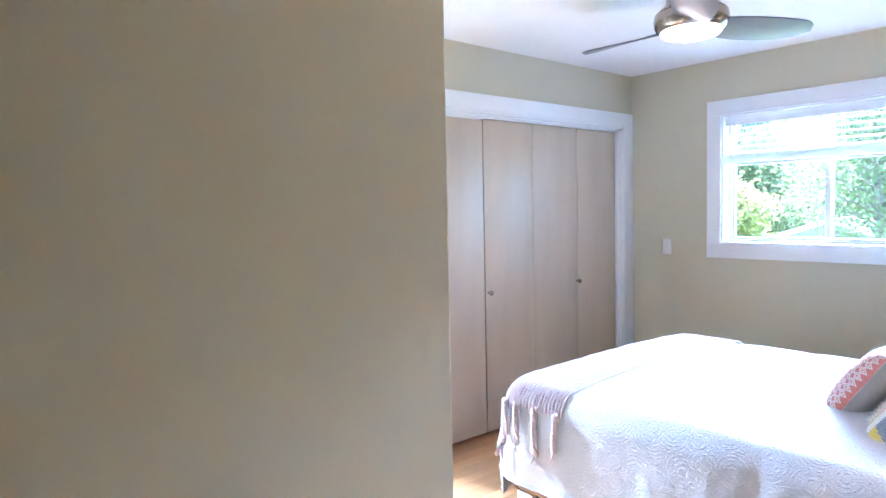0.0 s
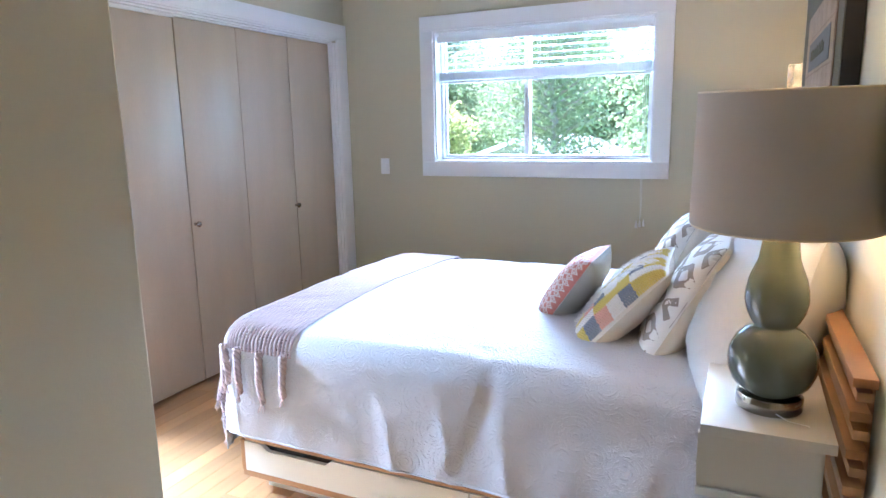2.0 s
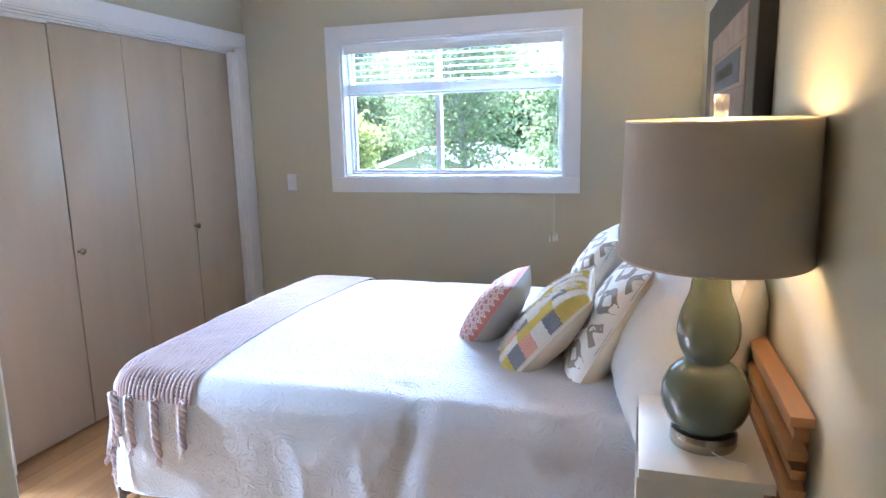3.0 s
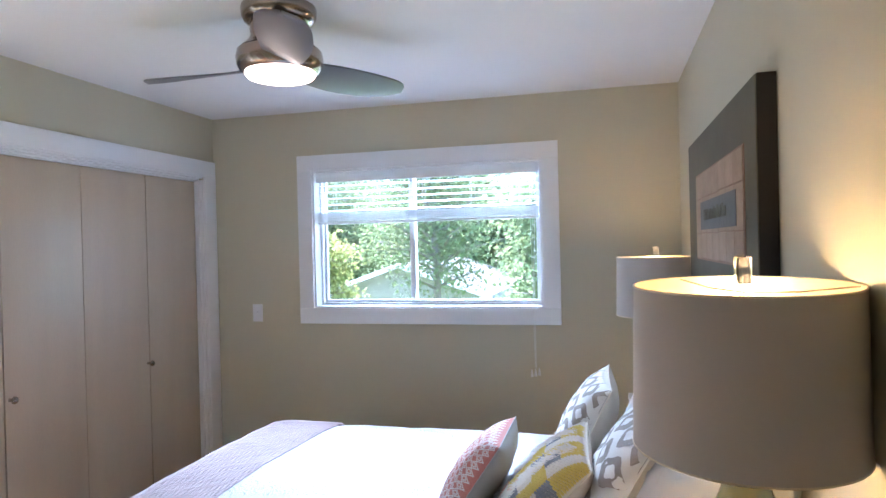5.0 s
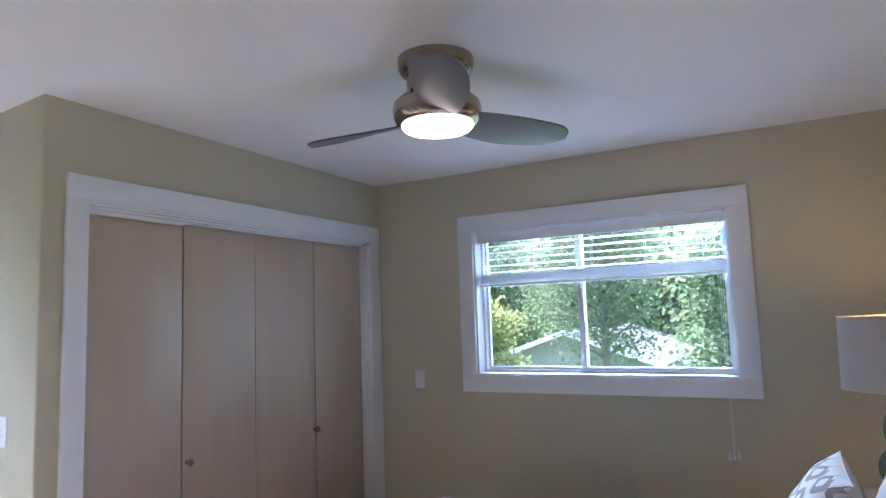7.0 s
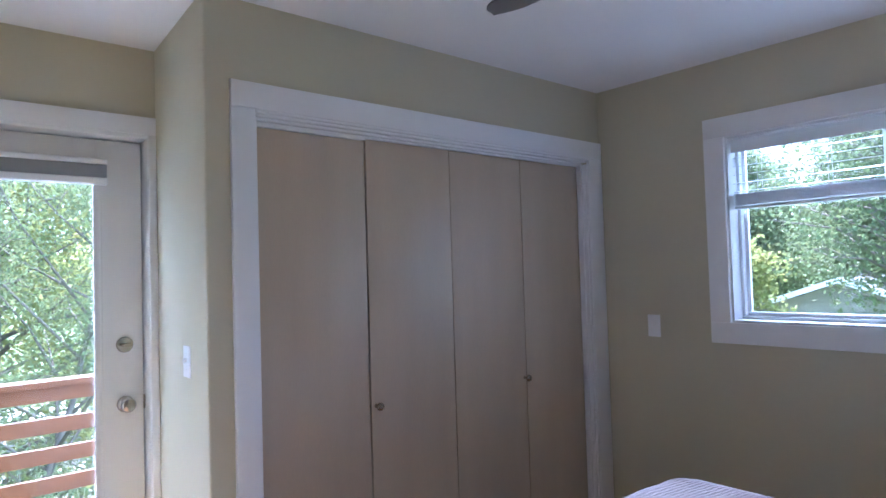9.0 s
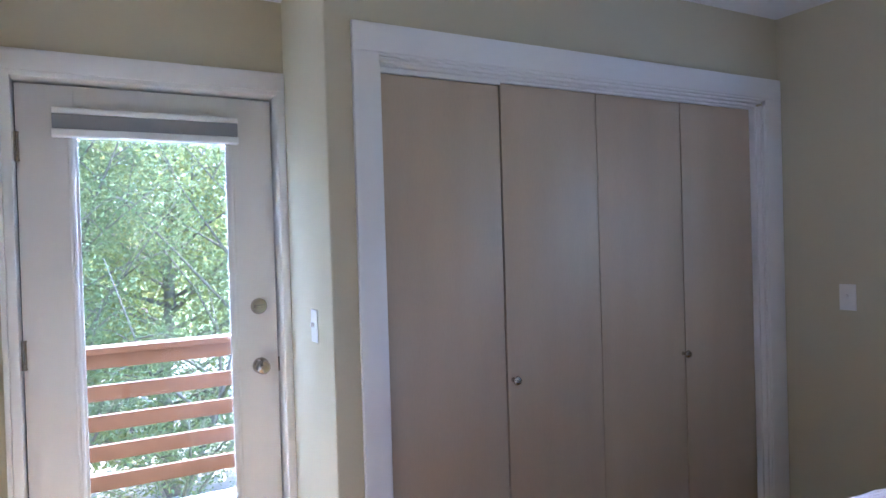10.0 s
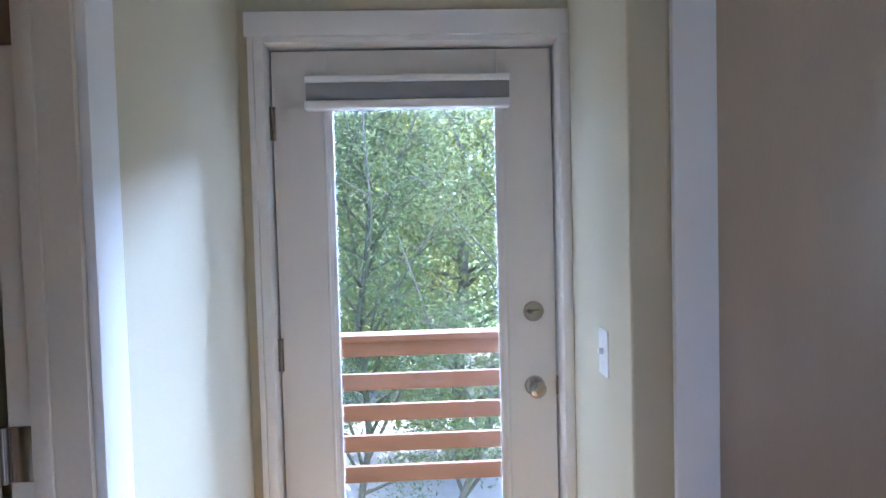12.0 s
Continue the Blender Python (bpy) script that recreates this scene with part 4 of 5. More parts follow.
# ---- pillows ----
def pillow(name, w, h, t, at, rot, mats, label, decorate=None, back=None, puff=2.6, category="pillow", group="bed pillows", step=26):
    """w wide, h tall, t thick; stands on its lower edge; the front looks to +y."""
    p = thing(name, (0, 0, 0), label, category, group)
    vs, fs, mi = [], [], []
    n = step
    sd = sum(map(ord, label)) % 17
    for sgn in (1, -1):
        for j in range(n + 1):
            for i in range(n + 1):
                u, v_ = math.sin(math.pi * (i / n - 0.5)), math.sin(math.pi * (j / n - 0.5))
                edge = (1 - abs(u) ** puff) * (1 - abs(v_) ** puff)
                pin_u = 1 - 0.045 * (1 - abs(v_) ** 2) * abs(u) ** 2
                pin_v = 1 - 0.045 * (1 - abs(u) ** 2) * abs(v_) ** 2
                th_ = t / 2 * max(0, edge) ** 0.52
                th_ *= 1 + 0.10 * noise.noise((u * 2 + sd, v_ * 2, sgn)) + 0.05 * noise.noise((u * 6 + sd, v_ * 6, sgn))
                sag = 0.02 * (1 - v_) * (1 - abs(u))
                vs.append((u * w / 2 * pin_u, sgn * (th_ + 0.0006) + sag * 0.2, h / 2 + v_ * h / 2 * pin_v))
    m1 = (n + 1) ** 2
    for j in range(n):
        for i in range(n):
            a = j * (n + 1) + i
            fs.append((a, a + 1, a + n + 2, a + n + 1)[::-1])
            fs.append((m1 + a, m1 + a + 1, m1 + a + n + 2, m1 + a + n + 1))
    me = bpy.data.meshes.new("cover")
    me.from_pydata(vs, [], fs)
    me.materials.append(mats[0])
    me.materials.append(mats[-1])
    me.polygons.foreach_set("material_index", [0 if k % 2 == 0 else 1 for k in range(len(fs))])
    me.shade_smooth()
    cover = new("cover", me)
    cover.parent = p
    b = B()
    edge = []
    for (u0, v0), (u1, v1) in (((-1, -1), (1, -1)), ((1, -1), (1, 1)), ((1, 1), (-1, 1)), ((-1, 1), (-1, -1))):
        for k in range(12):
            u, v_ = u0 + (u1 - u0) * k / 12, v0 + (v1 - v0) * k / 12
            pu = 1 - 0.045 * (1 - abs(v_) ** 2) * abs(u) ** 2
            pv = 1 - 0.045 * (1 - abs(u) ** 2) * abs(v_) ** 2
            edge.append((u * w / 2 * pu, 0, h / 2 + v_ * h / 2 * pv))
    tube(b, edge + edge[:1], 0.0022, 5)
    me = bpy.data.meshes.new("seam")
    b.to_mesh(me), b.free()
    me.materials.append(mats[-1])
    me.shade_smooth()
    o = new("seam", me)
    o.parent = p

    def surf(u, v_, up=0.0, sgn=1):
        edge = max(0, (1 - abs(u) ** puff) * (1 - abs(v_) ** puff))
        pin_u = 1 - 0.045 * (1 - abs(v_) ** 2) * abs(u) ** 2
        pin_v = 1 - 0.045 * (1 - abs(u) ** 2) * abs(v_) ** 2
        th_ = t / 2 * edge ** 0.52 * (1 + 0.10 * noise.noise((u * 2 + sd, v_ * 2, sgn)) + 0.05 * noise.noise((u * 6 + sd, v_ * 6, sgn)))
        sag = 0.02 * (1 - v_) * (1 - abs(u))
        return (u * w / 2 * pin_u, sgn * (th_ + 0.0006 + up) + sag * 0.2, h / 2 + v_ * h / 2 * pin_v)
    if decorate:
        decorate(p, surf)
    p.matrix_basis = pose(*at) @ rot
    return p


def emb(p, name, polys, material, label=""):
    """Small raised pieces on a pillow: polys are lists of points, each filled as a fan."""
    vs, fs = [], []
    for poly in polys:
        k = len(vs)
        vs += [tuple(q) for q in poly]
        fs.append(tuple(range(k, k + len(poly))))
    me = bpy.data.meshes.new(name)
    me.from_pydata(vs, [], fs)
    me.materials.append(material)
    me.shade_smooth()
    o = new(name, me)
    o.parent = p
    return tagged(o, label, kind="stuff")


M["coral"] = mat("coral_weave", (0.55, 0.20, 0.155), 0.9, var=0.12, scale=30, fine=0.2, fscale=200, bump=0.6, bscale=220)
M["greylinen"] = mat("grey_linen", (0.42, 0.40, 0.38), 0.9, var=0.04, bump=0.2, bscale=300)
M["creamcloth"] = mat("cream_cotton", (0.70, 0.64, 0.54), 0.9, var=0.04, bump=0.2, bscale=260)
M["paleknit"] = mat("pale_yarn", (0.72, 0.62, 0.56), 0.9, var=0.1, bump=0.3, bscale=200)
M["yellowyarn"] = mat("mustard_yarn", (0.66, 0.52, 0.13), 0.95, var=0.12, scale=30, bump=0.5, bscale=200)
M["greyyarn"] = mat("blue_grey_yarn", (0.25, 0.27, 0.32), 0.95, var=0.2, scale=30, bump=0.5, bscale=200)
M["pinkyarn"] = mat("salmon_yarn", (0.72, 0.38, 0.28), 0.95, var=0.12, scale=30, bump=0.5, bscale=200)
M["whiteyarn"] = mat("ivory_yarn", (0.78, 0.74, 0.68), 0.95, var=0.1, scale=30, bump=0.4, bscale=200)
M["ikat"] = mat("taupe_ikat_print", (0.30, 0.25, 0.21), 0.9, var=0.12, scale=12, bump=0.2, bscale=260)
M["ikatwhite"] = mat("offwhite_print_ground", (0.70, 0.66, 0.61), 0.9, var=0.05, bump=0.2, bscale=260)


def band(surf, pts, wd, up=0.0012):
    """A thin ribbon along a line of (u, v) on a pillow's front."""
    out = []
    for (u0, v0), (u1, v1) in zip(pts, pts[1:]):
        dx, dy = u1 - u0, v1 - v0
        l = math.hypot(dx, dy) or 1
        nx, ny = -dy / l * wd, dx / l * wd
        out.append([surf(u0 - nx, v0 - ny, up), surf(u0 + nx, v0 + ny, up), surf(u1 + nx, v1 + ny, up), surf(u1 - nx, v1 - ny, up)][::-1])
    return out


def coral_pattern(p, surf):
    polys = []
    n = 13
    for i in range(n):
        for j in range(n):
            cu, cv = (i + 0.5) / n * 1.97 - 0.985, (j + 0.5) / n * 1.97 - 0.985
            for k, s in enumerate((0.073, 0.038)):
                pts = [(cu + s, cv), (cu, cv + s), (cu - s, cv), (cu, cv - s), (cu + s, cv)]
                fine = []
                for a, c2 in zip(pts, pts[1:]):
                    fine += [(a[0] + (c2[0] - a[0]) * q / 3, a[1] + (c2[1] - a[1]) * q / 3) for q in range(3)]
                fine.append(pts[0])
                fine = [(max(-0.998, min(0.998, a)), max(-0.998, min(0.998, c2))) for a, c2 in fine]
                polys += band(surf, fine, 0.009, 0.002)
    emb(p, "lozenge_stitching", polys, M["paleknit"], "pale lozenge stitching")


def ikat_pattern(p, surf):
    dark, light = [], []
    nu, nv = 4, 5
    for j in range(nv):
        for i in range(nu + 1):
            cu = (i + (0.5 if j % 2 else 0.0)) / nu * 2 - 1
            cv = (j + 0.5) / nv * 2 - 1
            for lst, s, up in ((dark, 1.0, 0.0012), (light, 0.45, 0.0024)):
                ring = []
                for k in range(20):
                    a = 2 * math.pi * k / 20
                    rad = (1 + 0.14 * math.cos(4 * a)) * s
                    uu, vv = cu + 0.215 * rad * math.cos(a), cv + 0.175 * rad * math.sin(a) * (1 + 0.0 * a)
                    ring.append((max(-0.998, min(0.998, uu)), max(-0.998, min(0.998, vv))))
                ce = (max(-0.998, min(0.998, cu)), max(-0.99, min(0.99, cv)))
                for k in range(20):
                    a0, a1 = ring[k], ring[(k + 1) % 20]
                    m0, m1 = [((ce[0] + q[0]) / 2, (ce[1] + q[1]) / 2) for q in (a0, a1)]
                    lst.append([surf(*ce, up), surf(*m0, up), surf(*m1, up)][::-1])
                    lst.append([surf(*m0, up), surf(*a0, up), surf(*a1, up), surf(*m1, up)][::-1])
    emb(p, "ikat_print", dark, M["ikat"], "taupe printed rings")
    emb(p, "ikat_ground", light, M["ikatwhite"], "off-white ring centres")


def patch_pattern(p, surf):
    """Blocks of looped yarn in mustard, blue-grey, salmon and ivory, with shaggy fringes between."""
    keys = ["yellowyarn", "greyyarn", "whiteyarn", "pinkyarn", "greyyarn", "yellowyarn"]
    sets = {k: [] for k in set(keys)}
    nu, nv = 8, 8
    for i in range(nu):
        for j in range(nv):
            key = keys[(i * 2 + j * 5 + (i * j) % 3) % 6]
            u_lo, v_lo = -0.995 + 1.99 * i / nu, -0.99 + 1.98 * j / nv
            for a in range(7):
                for c2 in range(6):
                    du, dv = 1.99 / nu / 14 * 0.92, 1.98 / nv / 12 * 1.05
                    u0 = u_lo + 1.99 / nu * (a + 0.5) / 7
                    v0 = min(0.985, v_lo + 1.98 / nv * (c2 + 0.3 + 0.4 * (a % 2)) / 6)
                    ring = [(max(-0.999, min(0.999, u0 + du * math.cos(g))), min(0.999, v0 + dv * math.sin(g))) for g in (math.pi * q / 3 for q in range(6))]
                    base = [surf(*q, 0.0006) for q in ring]
                    mid = [surf(u0 + (q[0] - u0) * 0.75, v0 + (q[1] - v0) * 0.75, 0.007) for q in ring]
                    top = surf(u0, v0, 0.0095)
                    for k in range(6):
                        n = (k + 1) % 6
                        sets[key].append([base[k], mid[k], mid[n], base[n]])
                        sets[key].append([mid[k], top, mid[n]])
    for k, polys in sets.items():
        emb(p, "looped_yarn", polys, M[k], k.replace("yarn", " yarn loops"))
    r_ = random.Random(9)
    polys = []
    for k in range(1500):
        col = r_.choice((-0.30, 0.42))
        u0, v0 = col + r_.uniform(-0.09, 0.09), r_.uniform(-0.95, 0.95)
        a = surf(u0, v0, 0.003)
        e = surf(max(-0.99, min(0.99, u0 + r_.uniform(-0.12, 0.12))), max(-0.99, v0 - r_.uniform(0.03, 0.15)), r_.uniform(0.010, 0.030))
        polys.append([a, (a[0] + 0.006, a[1], a[2] + 0.002), e])
    emb(p, "fringe", polys, M["whiteyarn"], "ivory shaggy fringe")


def quilt_pattern(p, surf):
    polys = []
    for i in range(-9, 10):
        for sgn in (1, -1):
            pts = []
            for k in range(25):
                vv = -0.98 + 1.96 * k / 24
                uu = i / 9 * 1.9 + sgn * (vv * 0.5)
                if abs(uu) < 0.97:
                    pts.append((uu, vv))
            polys += band(surf, pts, 0.010, 0.0035)
    emb(p, "quilting", polys, M["linen"], "raised quilted lines")


R = lambda lean, yaw, roll=0: pose(0, 0, 0, 0, 0, yaw) @ pose(0, 0, 0, lean, roll, 0)
# lean is about the pillow's long edge: positive tips the top back towards the headboard
pillow("coral_cushion", 0.38, 0.38, 0.165, (4.82, 2.40, MT - 0.075), R(34, 0), (M["coral"], M["greylinen"]), "small coral cushion with pale lozenge stitching and grey back", coral_pattern)
pillow("patchwork_cushion", 0.50, 0.46, 0.155, (4.62, 2.215, MT - 0.075), R(42, 3), (M["creamcloth"], M["creamcloth"]), "cream cushion with mustard, blue-grey and salmon yarn blocks and fringes", patch_pattern)
pillow("ikat_cushion", 0.53, 0.52, 0.175, (4.60, 1.965, MT - 0.08), R(29, -2), (M["ikatwhite"], M["creamcloth"]), "off-white cushion with taupe ikat ring print and cream back", ikat_pattern)
pillow("ikat_cushion", 0.50, 0.48, 0.18, (5.20, 2.05, MT - 0.07), R(26, 1), (M["ikatwhite"], M["creamcloth"]), "off-white cushion with taupe ikat ring print beside its twin", ikat_pattern)
pillow("sham_pillow", 0.76, 0.50, 0.28, (4.45, 1.77, MT - 0.045), R(27, 3), (M["linen"], M["linen"]), "white quilted pillow sham leaning on the headboard", quilt_pattern)
pillow("sham_pillow", 0.76, 0.50, 0.24, (5.26, 1.74, MT - 0.03), R(24, 0), (M["linen"], M["linen"]), "white quilted pillow sham leaning on the headboard", quilt_pattern)

pillow("bed_pillow", 0.72, 0.48, 0.26, (4.42, 1.61, MT - 0.01), R(13, 0), (M["linen"], M["linen"]), "plain white bed pillow standing against the slatted headboard")
pillow("bed_pillow", 0.72, 0.46, 0.20, (5.24, 1.60, MT - 0.01), R(8, 0), (M["linen"], M["linen"]), "plain white bed pillow standing against the slatted headboard")


# ---- outside ----
GZ = -3.0
b = B()
box(b, -900, 900, -900, 900, GZ - 0.5, GZ)
part("ground", b, M["grass"], **S)

# outer shell of the house
b = B()
box(b, XH - T - 0.01, XE + T - 0.01, YS - T - 0.02, YD + T - 0.01, GZ, -0.02)
part("house_base", b, M["siding"], **S)
# unseen roof, its overhangs widened to cut high light at window and deck
b = B()
box(b, XH - T - 0.3, XE + T + 0.6, YS - T - 0.35, YD + T + 1.2, CZ + 0.121, CZ + 0.26)
part("roof_slab", b, M["shingle"], **S)

# deck and railing
DY = YD + T
dk = thing("deck", (3.6, DY + 0.7, -0.05), "small weathered board deck outside the balcony door", kind="structure")
RY = 6.60
for k in range(9):
    b = B()
    y = DY + 0.004 + 0.148 * k
    box(b, 2.2, 5.2, y, y + 0.140, -0.075, -0.045, 0.003, 1)
    part("board", b, M["deck"], dk)
b = B()
box(b, 2.2, 5.2, DY, RY + 0.05, -0.28, -0.08)
part("joists", b, M["rail"], dk)
rl = thing("railing", (3.7, RY, -0.045), "stained cedar deck railing with flat horizontal boards and a flat cap", "railing")
b = B()
box(b, 2.1, 5.3, RY - 0.055, RY + 0.085, 0.872, 0.908, 0.004)
part("cap", b, M["rail"], rl, "flat cedar cap board", smooth=40)
for z in (0.783, 0.598, 0.427, 0.256, 0.085):
    b = B()
    box(b, 2.15, 5.25, RY, RY + 0.036, z - (0.0 if z < 0.7 else 0.0), z + 0.088, 0.003)
    part("board", b, M["rail"], rl, smooth=40)
for x in (2.2, 5.2):
    b = B()
    box(b, x - 0.045, x + 0.045, RY + 0.037, RY + 0.127, -0.28, 0.872, 0.004)
    part("post", b, M["rail"], rl, smooth=40)
for x in (2.3, 5.1):
    for y in (DY + 0.1, RY - 0.1):
        b = B()
        box(b, x - 0.05, x + 0.05, y - 0.05, y + 0.05, GZ, -0.28, 0.004)
        part("deck_post", b, M["rail"], dk)


# ---- trees ----
def leaves(centres, n, spread, size, seed, long=1.0):
    """Many small leaf blades, each two triangles, folded at the middle."""
    r_ = np.random.default_rng(seed)
    c = np.asarray(centres)
    idx = r_.integers(0, len(c), n)
    g = r_.normal(size=(n, 3))
    g /= np.linalg.norm(g, axis=1)[:, None]
    p = c[idx] + g * (spread * r_.random((n, 1)) ** 0.5)
    a = r_.normal(size=(n, 3))
    a[:, 2] = a[:, 2] * 0.6 - (0.5 if long > 1.5 else 0.1)
    a /= np.linalg.norm(a, axis=1)[:, None]
    w = np.cross(a, r_.normal(size=(n, 3)))
    w /= np.linalg.norm(w, axis=1)[:, None]
    s = size * (0.6 + 0.8 * r_.random((n, 1)))
    nn = np.cross(a, w)
    tip, mid = a * s * long, a * s * long * 0.45
    v = np.stack([p, p + mid + w * s * 0.42 + nn * s * 0.1, p + tip, p + mid - w * s * 0.42 + nn * s * 0.1], 1).reshape(-1, 3)
    i = np.arange(n)[:, None] * 4
    return v, np.concatenate([i + [[0, 1, 2]], i + [[0, 2, 3]]], 0)


def tree(at, height, spread, lm, nleaf, size, seed, label, long=1.0, low=0.25, clump=0.5, trunk=None, nl=60, lean=0.0, lift=1.0):
    r_ = random.Random(seed)
    x, y, z0 = at
    t = thing("tree", at, label, "tree", "trees outside")
    b = B()
    tr_ = trunk or height * 0.018
    top = Vector((x + r_.uniform(-0.3, 0.3) + lean * height, y + r_.uniform(-0.3, 0.3), z0 + height * 0.86))
    spine = [Vector((x, y, z0)).lerp(top, k / 9) + Vector((r_.uniform(-1, 1), r_.uniform(-1, 1), 0)) * 0.012 * height * (k > 0) for k in range(10)]
    tube(b, spine, tr_, 10, tr_ * 0.22)
    tips = []
    for k in range(nl):
        q = low + (1 - low) * (k + r_.random()) / nl
        i = min(8, int(q * 9))
        s = spine[i].lerp(spine[i + 1], q * 9 - i)
        a = k * 2.4 + r_.uniform(-0.4, 0.4)
        reach = spread * (1 - 0.75 * max(0, (q - 0.45) / 0.55) ** 1.5) * r_.uniform(0.45, 1.0) * (0.55 + 0.45 * min(1, (q - low) / 0.2))
        d = Vector((math.cos(a), math.sin(a), 0))
        rise = r_.uniform(0.15, 0.6) * reach * lift
        e = s + d * reach + Vector((0, 0, rise))
        m1 = s.lerp(e, 0.45) + Vector((r_.uniform(-1, 1), r_.uniform(-1, 1), r_.uniform(-0.2, 1))) * 0.10 * reach
        br = tr_ * 0.32 * (1.1 - q)
        tube(b, [s, m1, e], br + 0.012, 6, 0.006)
        tips += [tuple(s.lerp(m1, 0.7)), tuple(m1), tuple(m1.lerp(e, 0.5)), tuple(e)]
        for _ in range(3):
            o = m1.lerp(e, r_.uniform(0.0, 0.8))
            e2 = o + Vector((r_.uniform(-1, 1), r_.uniform(-1, 1), r_.uniform(-0.3, 0.8))) * reach * 0.38
            tube(b, [o, o.lerp(e2, 0.5) + Vector((0, 0, 0.04 * reach)), e2], 0.010, 5, 0.004)
            tips += [tuple(e2), tuple(o.lerp(e2, 0.5))]
    part("trunk", b, M["bark"], t, "grey-brown trunk and limbs", smooth=True)
    v, f = leaves(tips, nleaf, clump, size, seed, long)
    raw("crown", v, f, lm, t, "open crown of small leaves", kind="stuff")
    return t
# trees beyond the window
tree((14.0, 7.15, GZ), 5.4, 1.4, M["leafC"], 14000, 0.07, 11, "yellow-green young tree in the yard", clump=0.32)
tree((16.5, 5.45, GZ), 9.0, 2.6, M["leafA"], 11000, 0.08, 12, "shade tree with a dark trunk and open green crown", low=0.45, clump=0.5, trunk=0.13)
tree((13.0, 2.3, GZ), 7.0, 1.8, M["leafA"], 26000, 0.085, 13, "light green maple beside the neighbouring house", low=0.34, clump=0.42)
tree((20.0, 12.6, GZ), 9.0, 3.0, M["leafA"], 16000, 0.10, 14, "tall green tree behind the yard", low=0.3, clump=0.6)
tree((36.0, 11.0, GZ), 12.0, 5.0, M["leafA"], 34000, 0.19, 15, "large far green tree", low=0.04, clump=1.0)
tree((37.0, 3.0, GZ), 12.0, 5.0, M["leafA"], 34000, 0.19, 16, "large far dark green tree", low=0.04, clump=1.0)
tree((38.0, 19.0, GZ), 12.0, 5.0, M["leafB"], 30000, 0.19, 17, "large far light green tree", low=0.04, clump=1.0)
tree((52.0, 14.0, GZ), 13.0, 6.5, M["leafA"], 30000, 0.28, 18, "distant green tree behind the houses", low=0.04, clump=1.5)
tree((52.0, 5.0, GZ), 13.0, 6.5, M["leafB"], 30000, 0.28, 19, "distant light green tree behind the houses", low=0.04, clump=1.5)
tree((52.0, 24.0, GZ), 13.0, 6.5, M["leafA"], 26000, 0.28, 20, "distant green tree behind the houses", low=0.04, clump=1.5)
tree((34.5, 5.0, GZ), 13.0, 5.0, M["leafA"], 34000, 0.17, 30, "large light green tree behind the neighbouring house", low=0.04, clump=1.0)
# willows beyond the balcony
tree((3.0, 11.6, GZ), 8.5, 2.4, M["leafB"], 44000, 0.022, 21, "narrow-leaved willow with many thin stems", long=2.6, low=0.12, clump=0.42, trunk=0.055, nl=46, lean=0.05, lift=2.6)
tree((4.0, 11.2, GZ), 8.0, 2.2, M["leafB"], 38000, 0.022, 22, "narrow-leaved willow leaning over the deck", long=2.6, low=0.12, clump=0.42, trunk=0.05, nl=40, lean=0.24, lift=2.6)
tree((1.4, 12.0, GZ), 8.0, 2.4, M["leafB"], 38000, 0.022, 23, "narrow-leaved willow with many thin stems", long=2.6, low=0.12, clump=0.42, trunk=0.055, nl=40, lean=0.16, lift=2.6)
tree((4.6, 15.0, GZ), 9.0, 3.4, M["leafC"], 22000, 0.06, 24, "yellow-green tree behind the willows", long=2.2, clump=0.65, low=0.04)
tree((0.4, 16.5, GZ), 9.0, 3.4, M["leafB"], 22000, 0.06, 25, "green tree behind the willows", long=2.2, clump=0.65, low=0.04)
tree((8.6, 17.0, GZ), 9.0, 3.4, M["leafB"], 22000, 0.065, 26, "green tree behind the willows", long=2.2, clump=0.65, low=0.04)
tree((2.8, 22.0, GZ), 9.0, 4.0, M["leafC"], 26000, 0.10, 27, "far yellow-green tree beyond the willows", long=2.0, clump=0.8, low=0.03)
b = B()
box(b, -14, 20, 12.5, 30, GZ, GZ + 0.03)
part("road_gravel", b, M["gravel"], **S)


tree((-4.0, 24.0, GZ), 9.5, 4.2, M["leafB"], 26000, 0.11, 28, "far green tree beyond the willows", long=2.0, clump=0.8, low=0.03)
tree((9.5, 24.0, GZ), 9.5, 4.2, M["leafA"], 26000, 0.11, 29, "far dark green tree beyond the willows", long=2.0, clump=0.8, low=0.03)


# ---- neighbouring house ----
hs = thing("neighbour_house", (27.0, 8.65, GZ), "low grey-sided neighbouring house with a pale shingled gable roof", "house")
hx0, hx1, hyc, hw, he, hr = 23.0, 32.0, 8.45, 2.6, -0.02, 0.86
b = B()
vs = [(hyc - hw, GZ), (hyc + hw, GZ), (hyc + hw, he), (hyc, hr), (hyc - hw, he)]
f0 = [b.verts.new((hx0, y, z)) for y, z in vs]
f1 = [b.verts.new((hx1, y, z)) for y, z in vs]
b.faces.new(f0), b.faces.new(f1[::-1])
for k in range(5):
    b.faces.new((f0[k], f0[(k + 1) % 5], f1[(k + 1) % 5], f1[k]))
bmesh.ops.recalc_face_normals(b, faces=b.faces)
part("wall", b, M["siding"], hs, "grey lap siding")
for k in range(18):
    z = GZ + 0.22 * k
    hh = hw if z < he else hw * (hr - z) / (hr - he)
    if hh > 0.15:
        b = B()
        box(b, hx0 - 0.022, hx0, hyc - hh + 0.02, hyc + hh - 0.02, z, z + 0.205)
        part("siding_board", b, M["siding"], hs)
sl = (hr - he) / hw
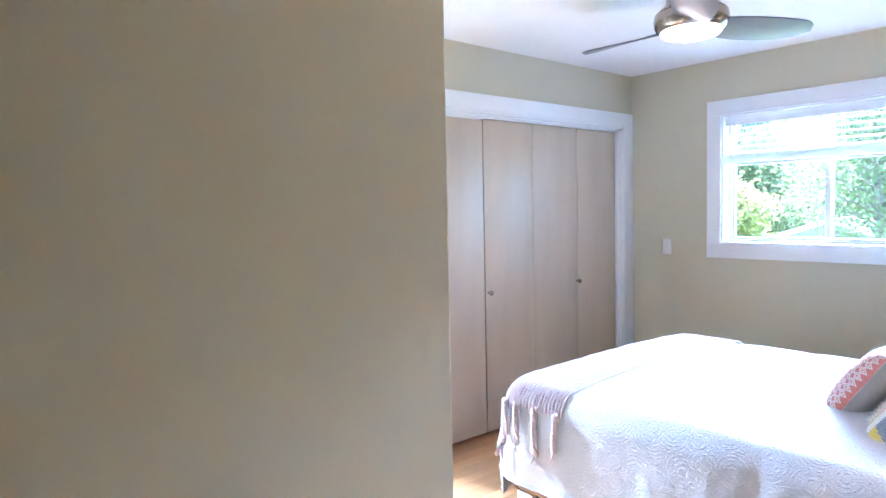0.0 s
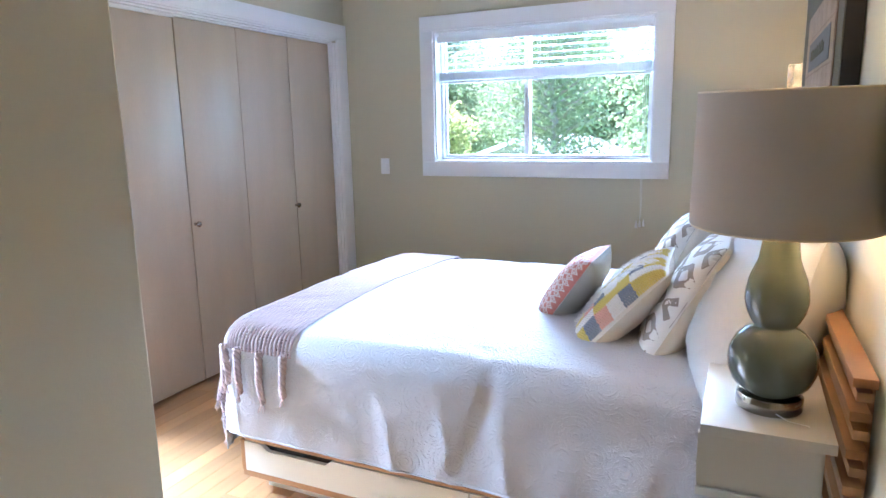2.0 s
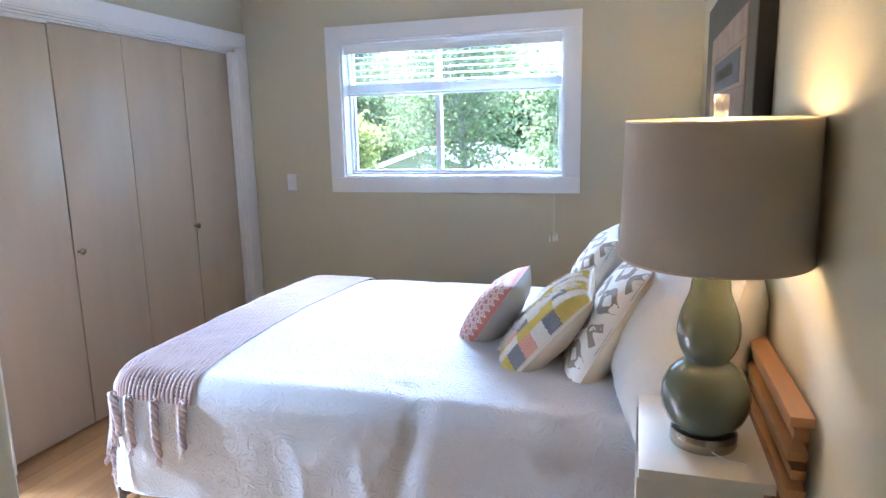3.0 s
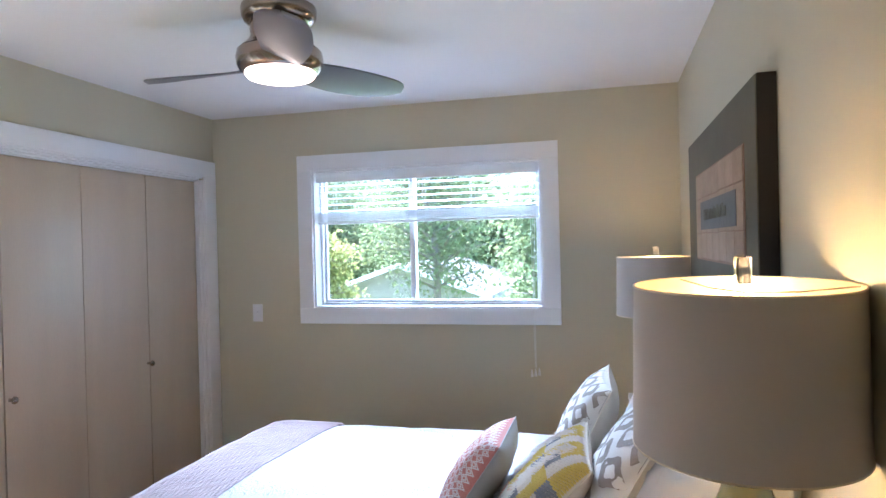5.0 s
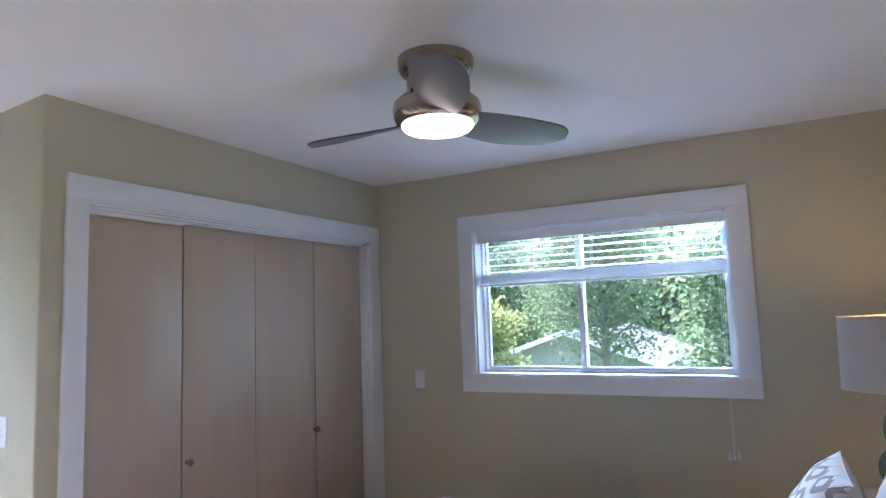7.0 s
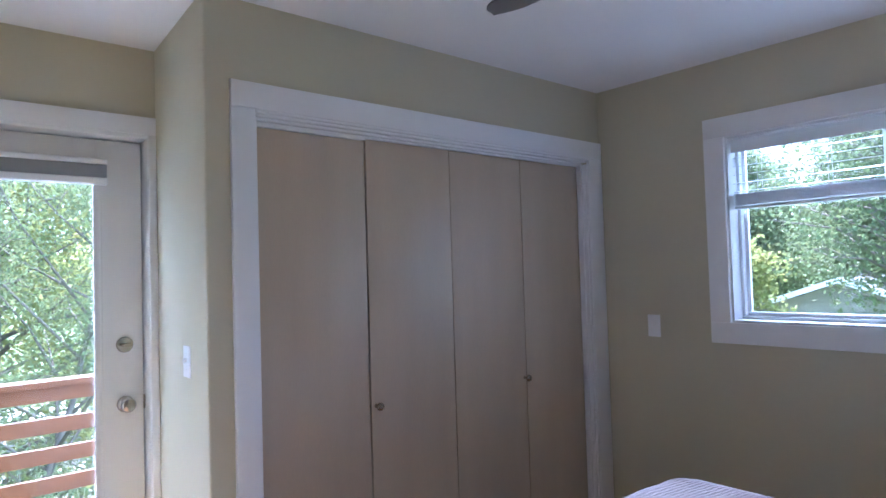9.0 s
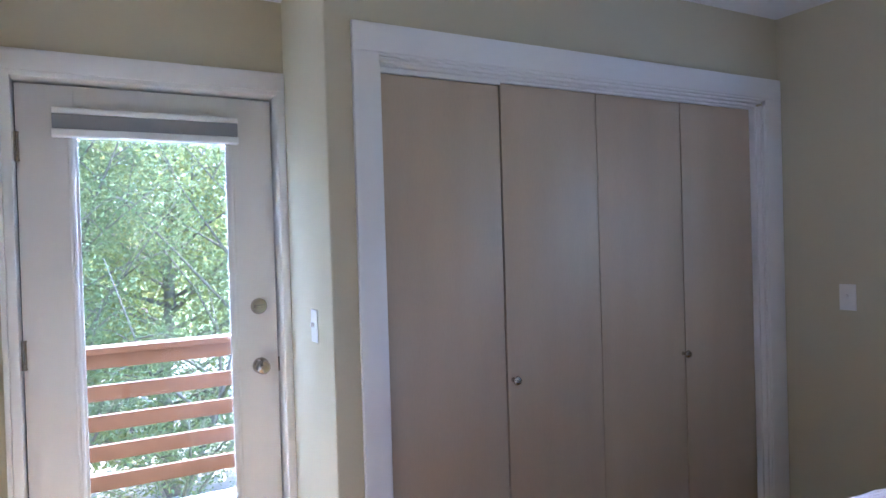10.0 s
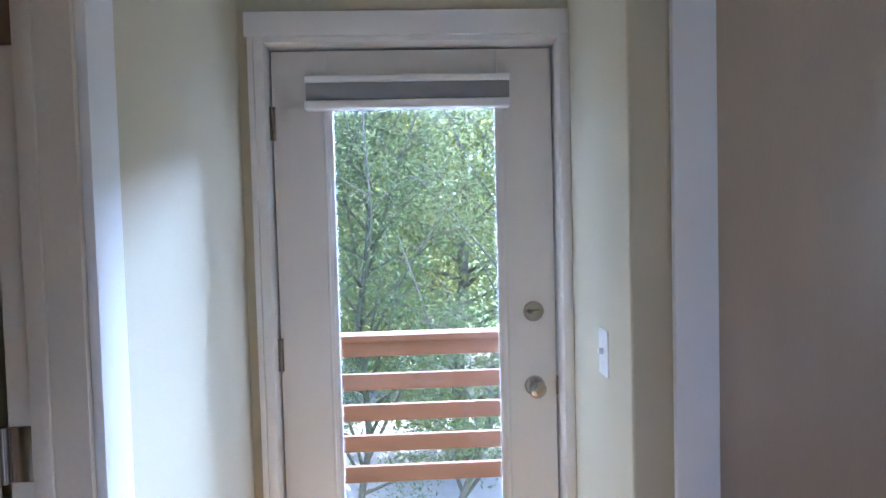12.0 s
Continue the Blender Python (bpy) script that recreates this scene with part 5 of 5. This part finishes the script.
for sg in (1, -1):
    b = B()
    ov, th_ = 0.5, 0.12
    p0, p1 = (hyc, hr + 0.02), (hyc + sg * (hw + ov), hr + 0.02 - sl * (hw + ov))
    q = [(p0[0], p0[1]), (p1[0], p1[1]), (p1[0], p1[1] + th_), (p0[0], p0[1] + th_)]
    f0 = [b.verts.new((hx0 - 0.45, y, z)) for y, z in q]
    f1 = [b.verts.new((hx1 + 0.4, y, z)) for y, z in q]
    b.faces.new(f0), b.faces.new(f1[::-1])
    for k in range(4):
        b.faces.new((f0[k], f0[(k + 1) % 4], f1[(k + 1) % 4], f1[k]))
    bmesh.ops.recalc_face_normals(b, faces=b.faces)
    part("roof", b, M["shingle"], hs, "pale grey shingle roof")
    b = B()
    q = [(p0[0], p0[1] - 0.02), (p1[0], p1[1] - 0.02), (p1[0], p1[1] + th_ + 0.01), (p0[0], p0[1] + th_ + 0.01)]
    f0 = [b.verts.new((hx0 - 0.48, y, z)) for y, z in q]
    f1 = [b.verts.new((hx0 - 0.452, y, z)) for y, z in q]
    b.faces.new(f0), b.faces.new(f1[::-1])
    for k in range(4):
        b.faces.new((f0[k], f0[(k + 1) % 4], f1[(k + 1) % 4], f1[k]))
    bmesh.ops.recalc_face_normals(b, faces=b.faces)
    part("fascia", b, M["vinyl"], hs, "white fascia board")

# ---- floor ----
b = B()
box(b, XH - T, XE, YS - T, YD + T, -0.10, -0.0135)
fl = part("floor", b, M["floor"], label="oiled maple strip floor", **S)
base = {}
r_ = random.Random(5)
pw = 0.083
y = YS + 0.002
while y < YD:
    wid = min(pw, YD - y)
    x = XH - r_.uniform(0, 1.0)
    while x < XE:
        ln = r_.choice((0.7, 0.95, 1.25, 1.6))
        if x < 2.9 and x + ln < 2.9 or y < 2.6 or y > YN:
            ln = 3.2 if ln > 1 else 2.6
        x0, x1 = max(XH, x), min(XE, x + ln)
        if x1 - x0 > 0.05:
            key = (round(x1 - x0, 3), round(wid, 4))
            if key not in base:
                q = B()
                box(q, -key[0] / 2 + 0.0005, key[0] / 2 - 0.0005, -key[1] / 2 + 0.0005, key[1] / 2 - 0.0005, -0.013, 0, 0.0008, 1)
                me = bpy.data.meshes.new("plank")
                q.to_mesh(me), q.free()
                me.materials.append(M["floor"])
                base[key] = me
            o = new("plank", base[key])
            o.parent = fl
            o.location = ((x0 + x1) / 2, y + wid / 2, 0)
        x += ln
    y += pw
